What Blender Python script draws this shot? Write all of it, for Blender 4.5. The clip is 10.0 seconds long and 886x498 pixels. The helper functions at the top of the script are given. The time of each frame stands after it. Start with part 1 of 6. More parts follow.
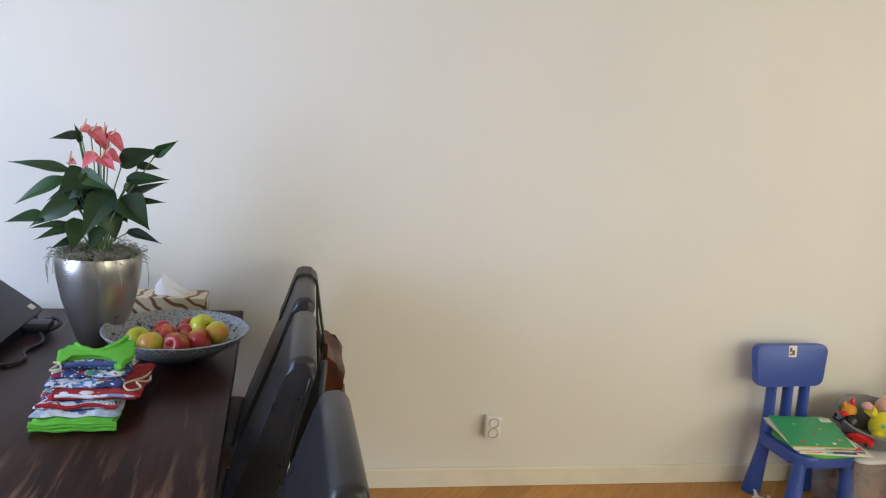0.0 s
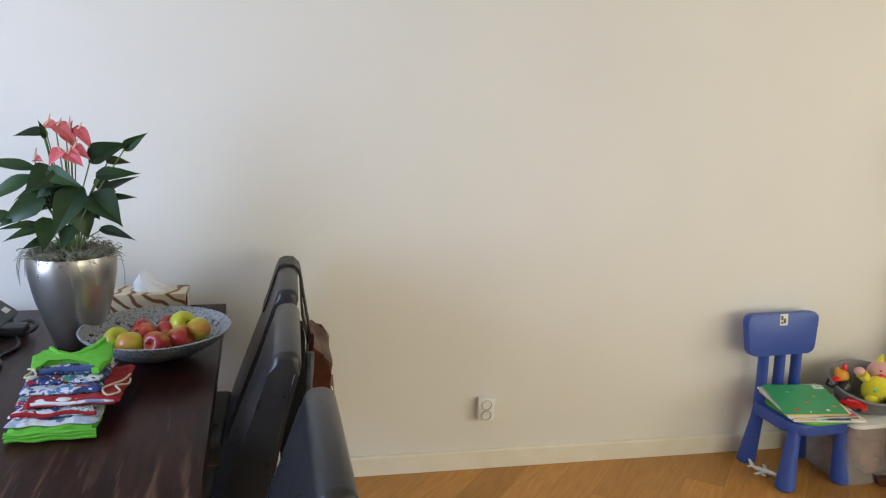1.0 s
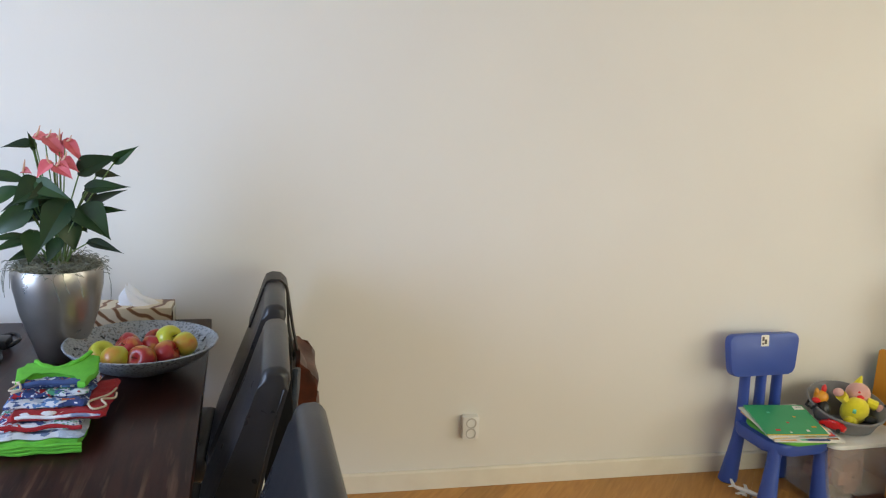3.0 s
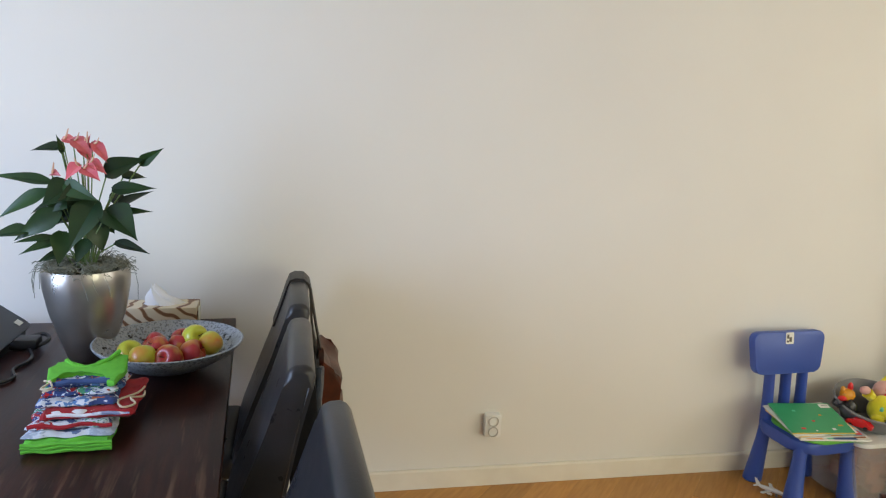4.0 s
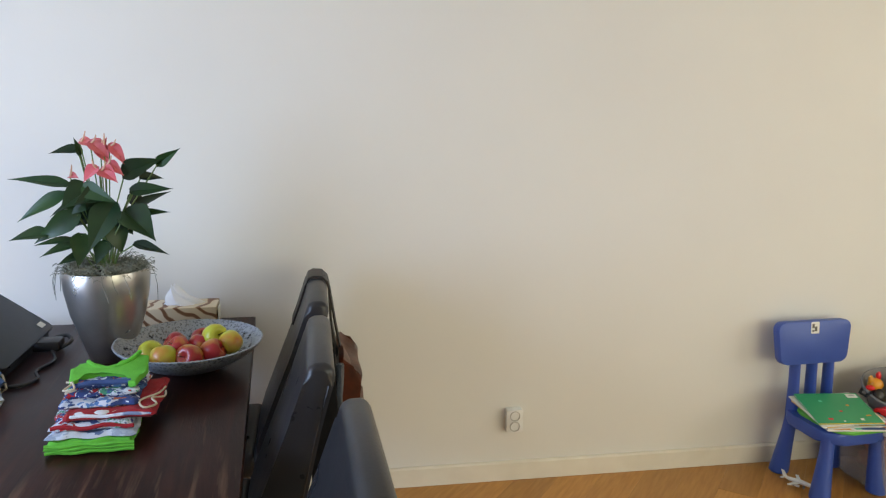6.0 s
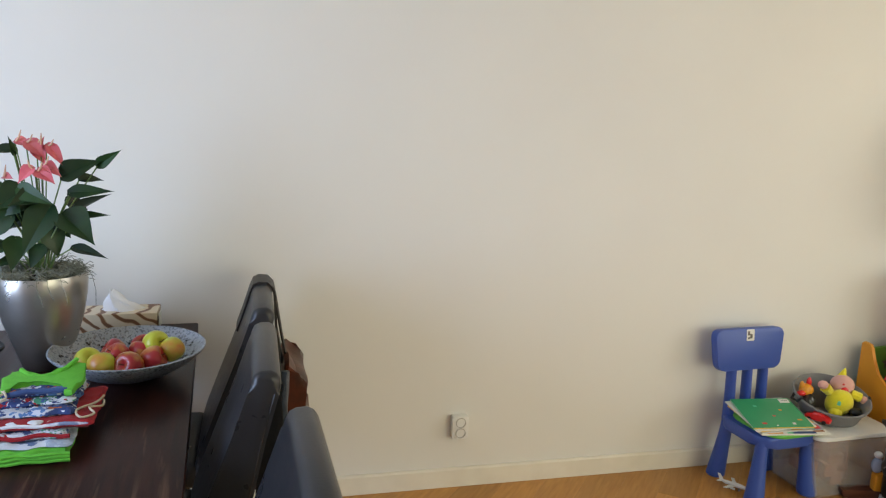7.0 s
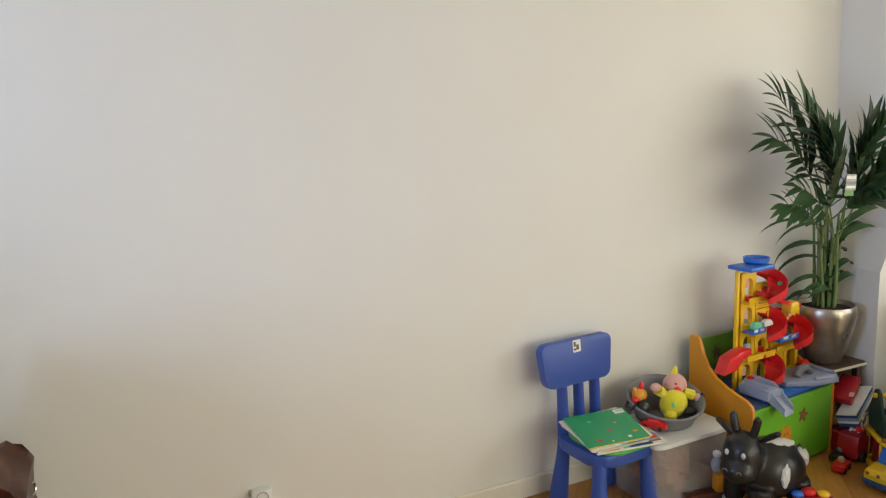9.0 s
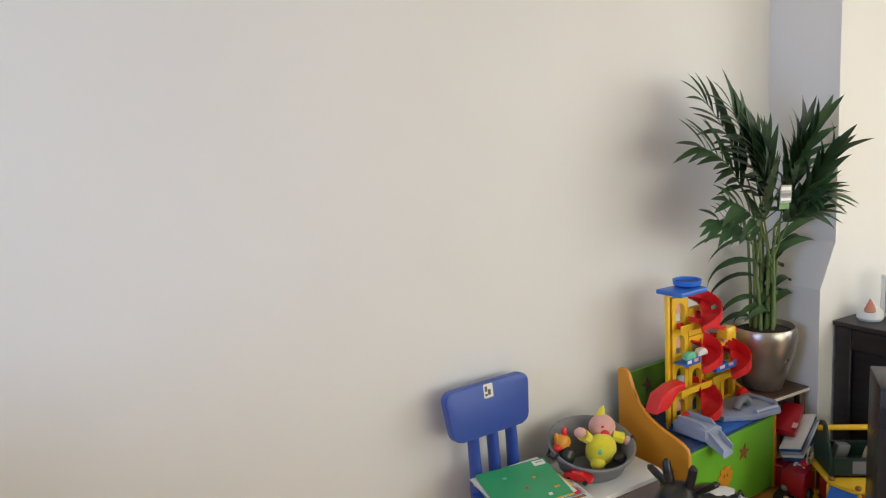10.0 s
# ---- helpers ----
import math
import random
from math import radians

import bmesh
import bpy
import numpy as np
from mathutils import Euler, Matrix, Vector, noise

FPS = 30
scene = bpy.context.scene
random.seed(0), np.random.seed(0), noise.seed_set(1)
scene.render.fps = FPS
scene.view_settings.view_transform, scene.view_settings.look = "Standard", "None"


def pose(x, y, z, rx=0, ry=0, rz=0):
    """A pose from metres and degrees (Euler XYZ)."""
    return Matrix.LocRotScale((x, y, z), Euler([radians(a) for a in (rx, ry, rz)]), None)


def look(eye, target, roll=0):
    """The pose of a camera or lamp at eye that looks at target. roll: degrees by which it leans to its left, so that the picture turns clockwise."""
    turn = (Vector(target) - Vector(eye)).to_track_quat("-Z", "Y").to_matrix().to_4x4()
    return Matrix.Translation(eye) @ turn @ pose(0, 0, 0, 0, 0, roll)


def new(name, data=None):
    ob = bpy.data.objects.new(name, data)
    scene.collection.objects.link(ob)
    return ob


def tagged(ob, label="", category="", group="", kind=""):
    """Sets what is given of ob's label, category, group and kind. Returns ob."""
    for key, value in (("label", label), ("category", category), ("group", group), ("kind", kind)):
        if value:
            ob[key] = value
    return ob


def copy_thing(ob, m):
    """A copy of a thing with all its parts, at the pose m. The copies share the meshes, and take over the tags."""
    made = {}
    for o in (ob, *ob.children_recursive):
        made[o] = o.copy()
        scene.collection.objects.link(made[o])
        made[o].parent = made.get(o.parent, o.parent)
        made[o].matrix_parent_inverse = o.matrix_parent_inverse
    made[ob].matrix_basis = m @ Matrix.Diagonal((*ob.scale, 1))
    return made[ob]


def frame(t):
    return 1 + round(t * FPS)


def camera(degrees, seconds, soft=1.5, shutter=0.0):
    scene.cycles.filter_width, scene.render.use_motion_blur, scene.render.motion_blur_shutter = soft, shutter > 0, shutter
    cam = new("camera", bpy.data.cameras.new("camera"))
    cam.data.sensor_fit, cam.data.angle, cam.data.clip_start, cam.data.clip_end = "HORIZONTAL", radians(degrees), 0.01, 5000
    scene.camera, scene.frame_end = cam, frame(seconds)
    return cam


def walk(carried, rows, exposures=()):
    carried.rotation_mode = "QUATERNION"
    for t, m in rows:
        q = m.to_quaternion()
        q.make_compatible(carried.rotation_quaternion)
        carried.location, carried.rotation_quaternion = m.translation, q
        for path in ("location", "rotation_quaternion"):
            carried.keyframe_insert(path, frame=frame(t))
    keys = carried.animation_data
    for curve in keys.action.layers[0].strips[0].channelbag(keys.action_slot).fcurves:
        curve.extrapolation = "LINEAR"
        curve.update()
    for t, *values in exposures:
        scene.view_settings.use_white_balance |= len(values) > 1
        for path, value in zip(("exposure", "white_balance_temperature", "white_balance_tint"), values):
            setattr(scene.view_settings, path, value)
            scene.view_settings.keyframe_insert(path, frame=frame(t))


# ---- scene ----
cam = camera(61.7, 10.0, 1.2)
PATH = [
    (0, (0.446, 0.372, 1.533), (0.808, 2.307, 1.179), 4.2),
    (0.5, (0.455, 0.412, 1.534), (0.753, 2.352, 1.152), 2.4),
    (1, (0.465, 0.428, 1.542), (0.861, 2.344, 1.131), 2.0),
    (1.5, (0.458, 0.418, 1.547), (0.954, 2.314, 1.149), 2.4),
    (2, (0.44, 0.407, 1.545), (0.882, 2.322, 1.172), 2.9),
    (2.2, (0.431, 0.403, 1.542), (0.833, 2.326, 1.166), 2.6),
    (3.5, (0.445, 0.426, 1.541), (0.912, 2.339, 1.188), 3.2),
    (4, (0.43, 0.413, 1.542), (0.825, 2.339, 1.176), 2.4),
    (4.5, (0.43, 0.406, 1.543), (0.811, 2.334, 1.17), 1.7),
    (5, (0.434, 0.408, 1.539), (0.781, 2.335, 1.129), 0.7),
    (5.2, (0.435, 0.413, 1.539), (0.752, 2.344, 1.125), 0.6),
    (6.3, (0.436, 0.428, 1.541), (0.812, 2.357, 1.171), 1.4),
    (6.5, (0.44, 0.427, 1.547), (0.86, 2.348, 1.178), 1.3),
    (7, (0.426, 0.428, 1.544), (0.916, 2.334, 1.182), 2.4),
    (7.5, (0.435, 0.432, 1.553), (0.864, 2.349, 1.175), 0.4),
    (8, (0.472, 0.46, 1.55), (1.045, 2.34, 1.182), -0.5),
    (8.2, (0.521, 0.488, 1.543), (1.174, 2.342, 1.173), -1.7),
    (8.5, (0.644, 0.563, 1.56), (1.377, 2.386, 1.191), -1.5),
    (8.8, (0.77, 0.654, 1.556), (1.556, 2.462, 1.223), -1.7),
    (9, (0.834, 0.722, 1.563), (1.661, 2.511, 1.221), -2.3),
    (9.2, (0.903, 0.807, 1.562), (1.775, 2.572, 1.21), -2.6),
    (9.5, (0.982, 0.904, 1.573), (1.838, 2.683, 1.258), -3.0),
    (9.7, (1.058, 0.944, 1.571), (1.953, 2.706, 1.266), -4.0),
    (10, (1.208, 0.998, 1.577), (2.157, 2.727, 1.245), -3.5),
]
walk(cam, [(t, look(eye, target, roll)) for t, eye, target, roll in PATH],
     [(0, -0.10, 6700, 7), (7.5, -0.12, 6720, 6), (8.4, -0.14, 6780, 6), (9, -0.09, 6400, 8), (9.5, -0.08, 6150, 10), (10, -0.06, 6060, 11)])

# ---- light ----
world = bpy.data.worlds.new("sky")
world.use_nodes = True
scene.world = world
wn, wl = world.node_tree.nodes, world.node_tree.links
sky = wn.new("ShaderNodeTexSky")
sky.sky_type, sky.sun_disc = "NISHITA", False
sky.sun_elevation, sky.sun_rotation = radians(48), radians(120)
wl.new(sky.outputs["Color"], wn["Background"].inputs["Color"])
wn["Background"].inputs["Strength"].default_value = 0.12


def window_light(name, x, y, z, turn, sx, sy, watts, colour):
    """The sky's light that enters by a window's opening."""
    data = bpy.data.lights.new(name, "AREA")
    data.shape, data.size, data.size_y, data.energy, data.color = "RECTANGLE", sx, sy, watts, colour
    ob = new(name, data)
    ob.matrix_world = Matrix.Translation((x, y, z)) @ Euler((radians(turn[0]), radians(turn[1]), 0)).to_matrix().to_4x4()
    return ob


ROOM_W, ROOM_E, ROOM_S, ROOM_N, ROOM_H = -2.4, 5.8, -2.8, 3.215, 2.6
window_light("west_window_light", ROOM_W + 0.28, 1.25, 1.40, (0, -80), 1.7, 1.7, 116, (0.48, 0.625, 0.98))
window_light("east_window_light", ROOM_E - 0.10, 0.35, 1.45, (0, 80), 1.9, 2.8, 60, (1.0, 0.975, 0.92))
window_light("south_window_light", 3.9, ROOM_S + 0.02, 1.35, (90, 0), 3.2, 2.0, 88, (1.0, 0.985, 0.76))


# ---- materials ----
def material(name, colour, rough=0.5, metal=0.0, second=None, scale=30.0, amount=0.5, bump=0.0, bump_scale=None,
             coat=0.0, vary=0.0, stretch=(1, 1, 1), detail=4.0, sheen=0.0, low=0.35, high=0.65, rough_var=0.0, spec=0.5):
    m = bpy.data.materials.new(name)
    m.use_nodes = True
    n, l = m.node_tree.nodes, m.node_tree.links
    b = n["Principled BSDF"]
    b.inputs["Base Color"].default_value = (*colour, 1)
    b.inputs["Roughness"].default_value = rough
    b.inputs["Metallic"].default_value = metal
    b.inputs["Coat Weight"].default_value = coat
    b.inputs["Specular IOR Level"].default_value = spec
    b.inputs["Sheen Weight"].default_value = sheen
    co = n.new("ShaderNodeTexCoord")
    mp = n.new("ShaderNodeMapping")
    mp.inputs["Scale"].default_value = stretch
    l.new(co.outputs["Object"], mp.inputs["Vector"])
    tex = n.new("ShaderNodeTexNoise")
    tex.inputs["Scale"].default_value, tex.inputs["Detail"].default_value = scale, detail
    l.new(mp.outputs["Vector"], tex.inputs["Vector"])
    last = None
    if second:
        ramp = n.new("ShaderNodeValToRGB")
        ramp.color_ramp.elements[0].position, ramp.color_ramp.elements[1].position = low, high
        ramp.color_ramp.elements[0].color = (*colour, 1)
        mix = [c * (1 - amount) + d * amount for c, d in zip(colour, second)]
        ramp.color_ramp.elements[1].color = (*mix, 1)
        l.new(tex.outputs["Fac"], ramp.inputs["Fac"])
        last = ramp.outputs["Color"]
    if vary:
        info = n.new("ShaderNodeObjectInfo")
        hsv = n.new("ShaderNodeHueSaturation")
        mr = n.new("ShaderNodeMapRange")
        mr.inputs["To Min"].default_value, mr.inputs["To Max"].default_value = 1 - vary, 1 + vary
        l.new(info.outputs["Random"], mr.inputs["Value"])
        l.new(mr.outputs["Result"], hsv.inputs["Value"])
        if last:
            l.new(last, hsv.inputs["Color"])
        else:
            hsv.inputs["Color"].default_value = (*colour, 1)
        last = hsv.outputs["Color"]
    if last:
        l.new(last, b.inputs["Base Color"])
    if rough_var:
        mr = n.new("ShaderNodeMapRange")
        mr.inputs["To Min"].default_value, mr.inputs["To Max"].default_value = max(0.02, rough - rough_var), min(1, rough + rough_var)
        l.new(tex.outputs["Fac"], mr.inputs["Value"])
        l.new(mr.outputs["Result"], b.inputs["Roughness"])
    if bump:
        t2 = n.new("ShaderNodeTexNoise")
        t2.inputs["Scale"].default_value, t2.inputs["Detail"].default_value = bump_scale or scale * 3, 5
        l.new(mp.outputs["Vector"], t2.inputs["Vector"])
        bp = n.new("ShaderNodeBump")
        bp.inputs["Strength"].default_value, bp.inputs["Distance"].default_value = bump, 0.004
        l.new(t2.outputs["Fac"], bp.inputs["Height"])
        l.new(bp.outputs["Normal"], b.inputs["Normal"])
    return m


def worn(m, pale, scale, stretch, low, high, end=None):
    """Adds long pale scratches along the grain to a material, all over or towards the worn end only."""
    n, l = m.node_tree.nodes, m.node_tree.links
    b = n["Principled BSDF"]
    old = b.inputs["Base Color"].links[0].from_socket
    co, mp, tex, ramp, mix = (n.new(k) for k in ("ShaderNodeTexCoord", "ShaderNodeMapping", "ShaderNodeTexNoise", "ShaderNodeValToRGB", "ShaderNodeMix"))
    mp.inputs["Scale"].default_value = stretch
    tex.inputs["Scale"].default_value, tex.inputs["Detail"].default_value = scale, 6
    l.new(co.outputs["Object"], mp.inputs["Vector"])
    l.new(mp.outputs["Vector"], tex.inputs["Vector"])
    l.new(tex.outputs["Fac"], ramp.inputs["Fac"])
    ramp.color_ramp.elements[0].position, ramp.color_ramp.elements[1].position = low, high
    mix.data_type = "RGBA"
    if end:
        sep, rng, mul = (n.new(k) for k in ("ShaderNodeSeparateXYZ", "ShaderNodeMapRange", "ShaderNodeMath"))
        l.new(co.outputs["Object"], sep.inputs["Vector"])
        l.new(sep.outputs["Y"], rng.inputs["Value"])
        rng.inputs["From Min"].default_value, rng.inputs["From Max"].default_value = end
        mul.operation = "MULTIPLY"
        l.new(ramp.outputs["Color"], mul.inputs[0])
        l.new(rng.outputs["Result"], mul.inputs[1])
        l.new(mul.outputs["Value"], mix.inputs[0])
    else:
        l.new(ramp.outputs["Color"], mix.inputs[0])
    l.new(old, mix.inputs[6])
    mix.inputs[7].default_value = (*pale, 1)
    l.new(mix.outputs[2], b.inputs["Base Color"])


def glass_material(name, colour, rough=0.03):
    m = bpy.data.materials.new(name)
    m.use_nodes = True
    b = m.node_tree.nodes["Principled BSDF"]
    b.inputs["Base Color"].default_value = (*colour, 1)
    b.inputs["Roughness"].default_value = rough
    b.inputs["Transmission Weight"].default_value = 1.0
    b.inputs["IOR"].default_value = 1.45
    return m


M = {}
M["wall"] = material("painted_plaster", (0.76, 0.745, 0.70), 0.75, second=(0.71, 0.69, 0.65), scale=1.3, amount=0.45, bump=0.05, bump_scale=140)
M["ceiling"] = material("ceiling_paint", (0.80, 0.79, 0.66), 0.9, second=(0.76, 0.75, 0.63), scale=2)
M["trim"] = material("trim_paint", (0.80, 0.76, 0.66), 0.35, second=(0.70, 0.65, 0.55), scale=9, amount=0.5)
M["plank"] = material("oak_laminate", (0.52, 0.255, 0.062), 0.38, second=(0.40, 0.175, 0.036), scale=7, amount=0.8, bump=0.05, vary=0.16, stretch=(1, 9, 9), detail=7)
M["subfloor"] = material("dark_joint", (0.10, 0.06, 0.03), 0.8)
M["table"] = material("dark_stained_wood", (0.016, 0.006, 0.005), 0.32, second=(0.042, 0.014, 0.011), scale=5, amount=0.9, bump=0.10, bump_scale=40, stretch=(8, 0.7, 8), detail=8, rough_var=0.08, spec=0.13)
worn(M["table"], (0.24, 0.14, 0.095), 3.2, (15, 1.1, 1), 0.52, 0.66, (-0.22, -0.62))
worn(M["table"], (0.10, 0.05, 0.035), 3.2, (11, 0.8, 1), 0.66, 0.74)
M["leather"] = material("black_leather", (0.020, 0.020, 0.023), 0.30, second=(0.030, 0.029, 0.031), scale=12, bump=0.07, bump_scale=180, rough_var=0.08, spec=0.36)
M["blackwood"] = material("black_wood", (0.014, 0.012, 0.012), 0.4, second=(0.03, 0.026, 0.024), scale=8, stretch=(1, 1, 6), bump=0.05)
M["bag"] = material("brown_bag_leather", (0.095, 0.020, 0.007), 0.36, second=(0.030, 0.007, 0.003), scale=14, amount=0.9, bump=0.2, bump_scale=60, spec=0.35)
M["bagdark"] = material("dark_strap_leather", (0.016, 0.013, 0.012), 0.45, second=(0.03, 0.022, 0.018), scale=20, bump=0.2)
M["blackcloth"] = material("black_canvas", (0.006, 0.006, 0.007), 0.85, second=(0.012, 0.011, 0.011), scale=30, bump=0.3, bump_scale=200, spec=0.12)
M["denim"] = material("dark_denim", (0.016, 0.024, 0.038), 0.9, second=(0.034, 0.046, 0.066), scale=40, bump=0.4, bump_scale=300, sheen=0.2)
M["silver"] = material("silver_glaze", (0.47, 0.45, 0.42), 0.30, 0.85, second=(0.36, 0.34, 0.31), scale=14, amount=0.6, bump=0.05, bump_scale=25, rough_var=0.08)
M["champagne"] = material("champagne_glaze", (0.46, 0.42, 0.36), 0.30, 0.8, second=(0.36, 0.31, 0.25), scale=16, amount=0.7, bump=0.08, rough_var=0.08)
M["soil"] = material("potting_soil", (0.025, 0.017, 0.012), 0.95, second=(0.05, 0.035, 0.02), scale=60, bump=0.8)
M["moss"] = material("grey_moss", (0.27, 0.28, 0.23), 0.9, second=(0.09, 0.095, 0.06), scale=40, amount=0.8)
M["leaf"] = material("anthurium_leaf", (0.008, 0.024, 0.008), 0.36, second=(0.024, 0.062, 0.016), scale=9, amount=0.7, bump=0.15, vary=0.45, spec=0.35)
M["petal"] = material("coral_spathe", (0.56, 0.085, 0.13), 0.38, second=(0.72, 0.24, 0.22), scale=16, amount=0.8, vary=0.12)
M["petal_green"] = material("pale_spadix", (0.62, 0.38, 0.26), 0.5, vary=0.1)
M["stalk"] = material("green_stalk", (0.12, 0.20, 0.05), 0.5, second=(0.07, 0.13, 0.03), scale=12)
M["palm"] = material("palm_leaf", (0.030, 0.066, 0.026), 0.38, second=(0.055, 0.110, 0.040), scale=10, amount=0.7, vary=0.45, spec=0.35)
M["palmstalk"] = material("palm_cane", (0.16, 0.22, 0.06), 0.5, second=(0.08, 0.13, 0.04), scale=14, amount=0.8)
M["bluechair"] = material("blue_plastic", (0.035, 0.082, 0.36), 0.42, second=(0.045, 0.10, 0.40), scale=3, bump=0.06, bump_scale=300, rough_var=0.06)
M["greenseat"] = material("green_plastic", (0.12, 0.46, 0.06), 0.45, second=(0.10, 0.40, 0.06), scale=4)
M["white"] = material("white_plastic", (0.78, 0.78, 0.76), 0.35, second=(0.70, 0.69, 0.66), scale=20)
M["paper"] = material("paper", (0.78, 0.77, 0.72), 0.8, second=(0.70, 0.69, 0.64), scale=25)
M["bookgreen"] = material("green_cover", (0.03, 0.30, 0.12), 0.4, second=(0.05, 0.36, 0.15), scale=6)
M["orange"] = material("orange_paint", (0.72, 0.30, 0.02), 0.38, second=(0.66, 0.26, 0.02), scale=5, bump=0.03)
M["lime"] = material("green_paint", (0.19, 0.54, 0.03), 0.38, second=(0.16, 0.48, 0.03), scale=4, bump=0.03)
M["darkgreen"] = material("dark_green_paint", (0.10, 0.24, 0.03), 0.45, second=(0.08, 0.20, 0.03), scale=4)
M["brownpaint"] = material("brown_paint", (0.30, 0.11, 0.03), 0.5)
M["yellow"] = material("yellow_plastic", (0.86, 0.54, 0.02), 0.33, second=(0.82, 0.48, 0.02), scale=6)
M["red"] = material("red_plastic", (0.72, 0.018, 0.022), 0.28, second=(0.55, 0.02, 0.02), scale=6)
M["darkred"] = material("dark_red_plastic", (0.42, 0.014, 0.026), 0.28, second=(0.30, 0.01, 0.018), scale=8)
M["blue"] = material("bright_blue_plastic", (0.03, 0.16, 0.62), 0.33, second=(0.03, 0.13, 0.52), scale=6)
M["greyblue"] = material("grey_blue_plastic", (0.33, 0.38, 0.50), 0.4, second=(0.29, 0.34, 0.46), scale=8)
M["teal"] = material("mint_plastic", (0.14, 0.55, 0.34), 0.35)
M["grey"] = material("grey_plastic", (0.20, 0.20, 0.205), 0.5, second=(0.16, 0.16, 0.165), scale=12)
M["black"] = material("black_rubber", (0.012, 0.012, 0.013), 0.30, second=(0.02, 0.02, 0.02), scale=8, rough_var=0.06)
M["blackmatt"] = material("black_plastic", (0.016, 0.016, 0.018), 0.42, second=(0.025, 0.025, 0.028), scale=15, bump=0.05)
M["laptop"] = material("laptop_lid", (0.016, 0.018, 0.023), 0.46, second=(0.022, 0.025, 0.03), scale=30, bump=0.04)
M["patch"] = material("white_patch", (0.66, 0.66, 0.66), 0.32, second=(0.56, 0.56, 0.55), scale=25)
M["bowl"] = material("grey_mosaic", (0.30, 0.33, 0.37), 0.35, second=(0.09, 0.10, 0.12), scale=140, amount=0.85, bump=0.5, bump_scale=110, low=0.52, high=0.60)
M["apple"] = material("red_green_apple", (0.32, 0.018, 0.022), 0.30, second=(0.52, 0.36, 0.05), scale=15, amount=0.9, vary=0.14, detail=3, low=0.47, high=0.70)
M["apple_green"] = material("yellow_green_apple", (0.42, 0.44, 0.04), 0.28, second=(0.50, 0.09, 0.03), scale=12, amount=0.85, vary=0.1, detail=3, low=0.48, high=0.70)
M["skin"] = material("pink_felt", (0.72, 0.40, 0.34), 0.9, second=(0.66, 0.34, 0.3), scale=60, sheen=0.3)
M["yellowcloth"] = material("yellow_plush", (0.80, 0.70, 0.03), 0.95, second=(0.70, 0.60, 0.02), scale=70, bump=0.4, sheen=0.3)
M["beige"] = material("beige_plush", (0.60, 0.43, 0.24), 0.95, second=(0.5, 0.34, 0.18), scale=60, bump=0.4, sheen=0.3)
M["brown"] = material("brown_toy_wood", (0.11, 0.035, 0.018), 0.5, second=(0.07, 0.022, 0.012), scale=12, stretch=(1, 6, 6))
M["content"] = material("red_brown_content", (0.62, 0.29, 0.19), 0.8, second=(0.40, 0.15, 0.09), scale=12, amount=0.9)
M["clear"] = material("clear_plastic", (0.72, 0.68, 0.66), 0.12, second=(0.62, 0.58, 0.56), scale=5, amount=0.6)
M["clear"].node_tree.nodes["Principled BSDF"].inputs["Alpha"].default_value = 0.24
M["pane"] = glass_material("window_glass", (1, 1, 1), 0.0)
M["cream"] = material("box_card", (0.70, 0.60, 0.44), 0.5)


def swirl(m, dark, scale, distortion):
    """Marbled bands, as printed on card."""
    n, l = m.node_tree.nodes, m.node_tree.links
    co, mp, wave, ramp = (n.new(k) for k in ("ShaderNodeTexCoord", "ShaderNodeMapping", "ShaderNodeTexWave", "ShaderNodeValToRGB"))
    mp.inputs["Rotation"].default_value = (0.3, 0.9, 0.4)
    wave.inputs["Scale"].default_value, wave.inputs["Distortion"].default_value, wave.inputs["Detail"].default_value, wave.inputs["Detail Scale"].default_value = scale, distortion, 2.0, 1.2
    l.new(co.outputs["Object"], mp.inputs["Vector"])
    l.new(mp.outputs["Vector"], wave.inputs["Vector"])
    l.new(wave.outputs["Fac"], ramp.inputs["Fac"])
    e = ramp.color_ramp.elements
    e[0].position, e[0].color = 0.12, (*dark, 1)
    e[1].position, e[1].color = 0.42, (0.70, 0.60, 0.44, 1)
    e.new(0.26).color = (0.48, 0.32, 0.18, 1)
    l.new(ramp.outputs["Color"], n["Principled BSDF"].inputs["Base Color"])


swirl(M["cream"], (0.20, 0.09, 0.04), 8.0, 7.0)


def printed(name, colours, scale, rough=0.95):
    """Cloth with a patchy print of several colours."""
    m = material(name, colours[0], rough, bump=0.35, bump_scale=160, sheen=0.03)
    n, l = m.node_tree.nodes, m.node_tree.links
    co, vor, ramp, warp, add = (n.new(k) for k in ("ShaderNodeTexCoord", "ShaderNodeTexVoronoi", "ShaderNodeValToRGB", "ShaderNodeTexNoise", "ShaderNodeMix"))
    warp.inputs["Scale"].default_value = scale * 1.6
    add.data_type = "VECTOR"
    add.inputs[0].default_value = 0.10
    l.new(co.outputs["Object"], warp.inputs["Vector"])
    l.new(co.outputs["Object"], add.inputs[4])
    l.new(warp.outputs["Color"], add.inputs[5])
    l.new(add.outputs[1], vor.inputs["Vector"])
    vor.inputs["Scale"].default_value = scale
    l.new(vor.outputs["Color"], ramp.inputs["Fac"])
    ramp.color_ramp.interpolation = "CONSTANT"
    e = ramp.color_ramp.elements
    e[0].position, e[0].color = 0.0, (*colours[0], 1)
    e[1].position, e[1].color = 0.42, (*colours[1], 1)
    for k, c in enumerate(colours[2:]):
        e.new(0.54 + 0.12 * k).color = (*c, 1)
    l.new(ramp.outputs["Color"], n["Principled BSDF"].inputs["Base Color"])
    return m


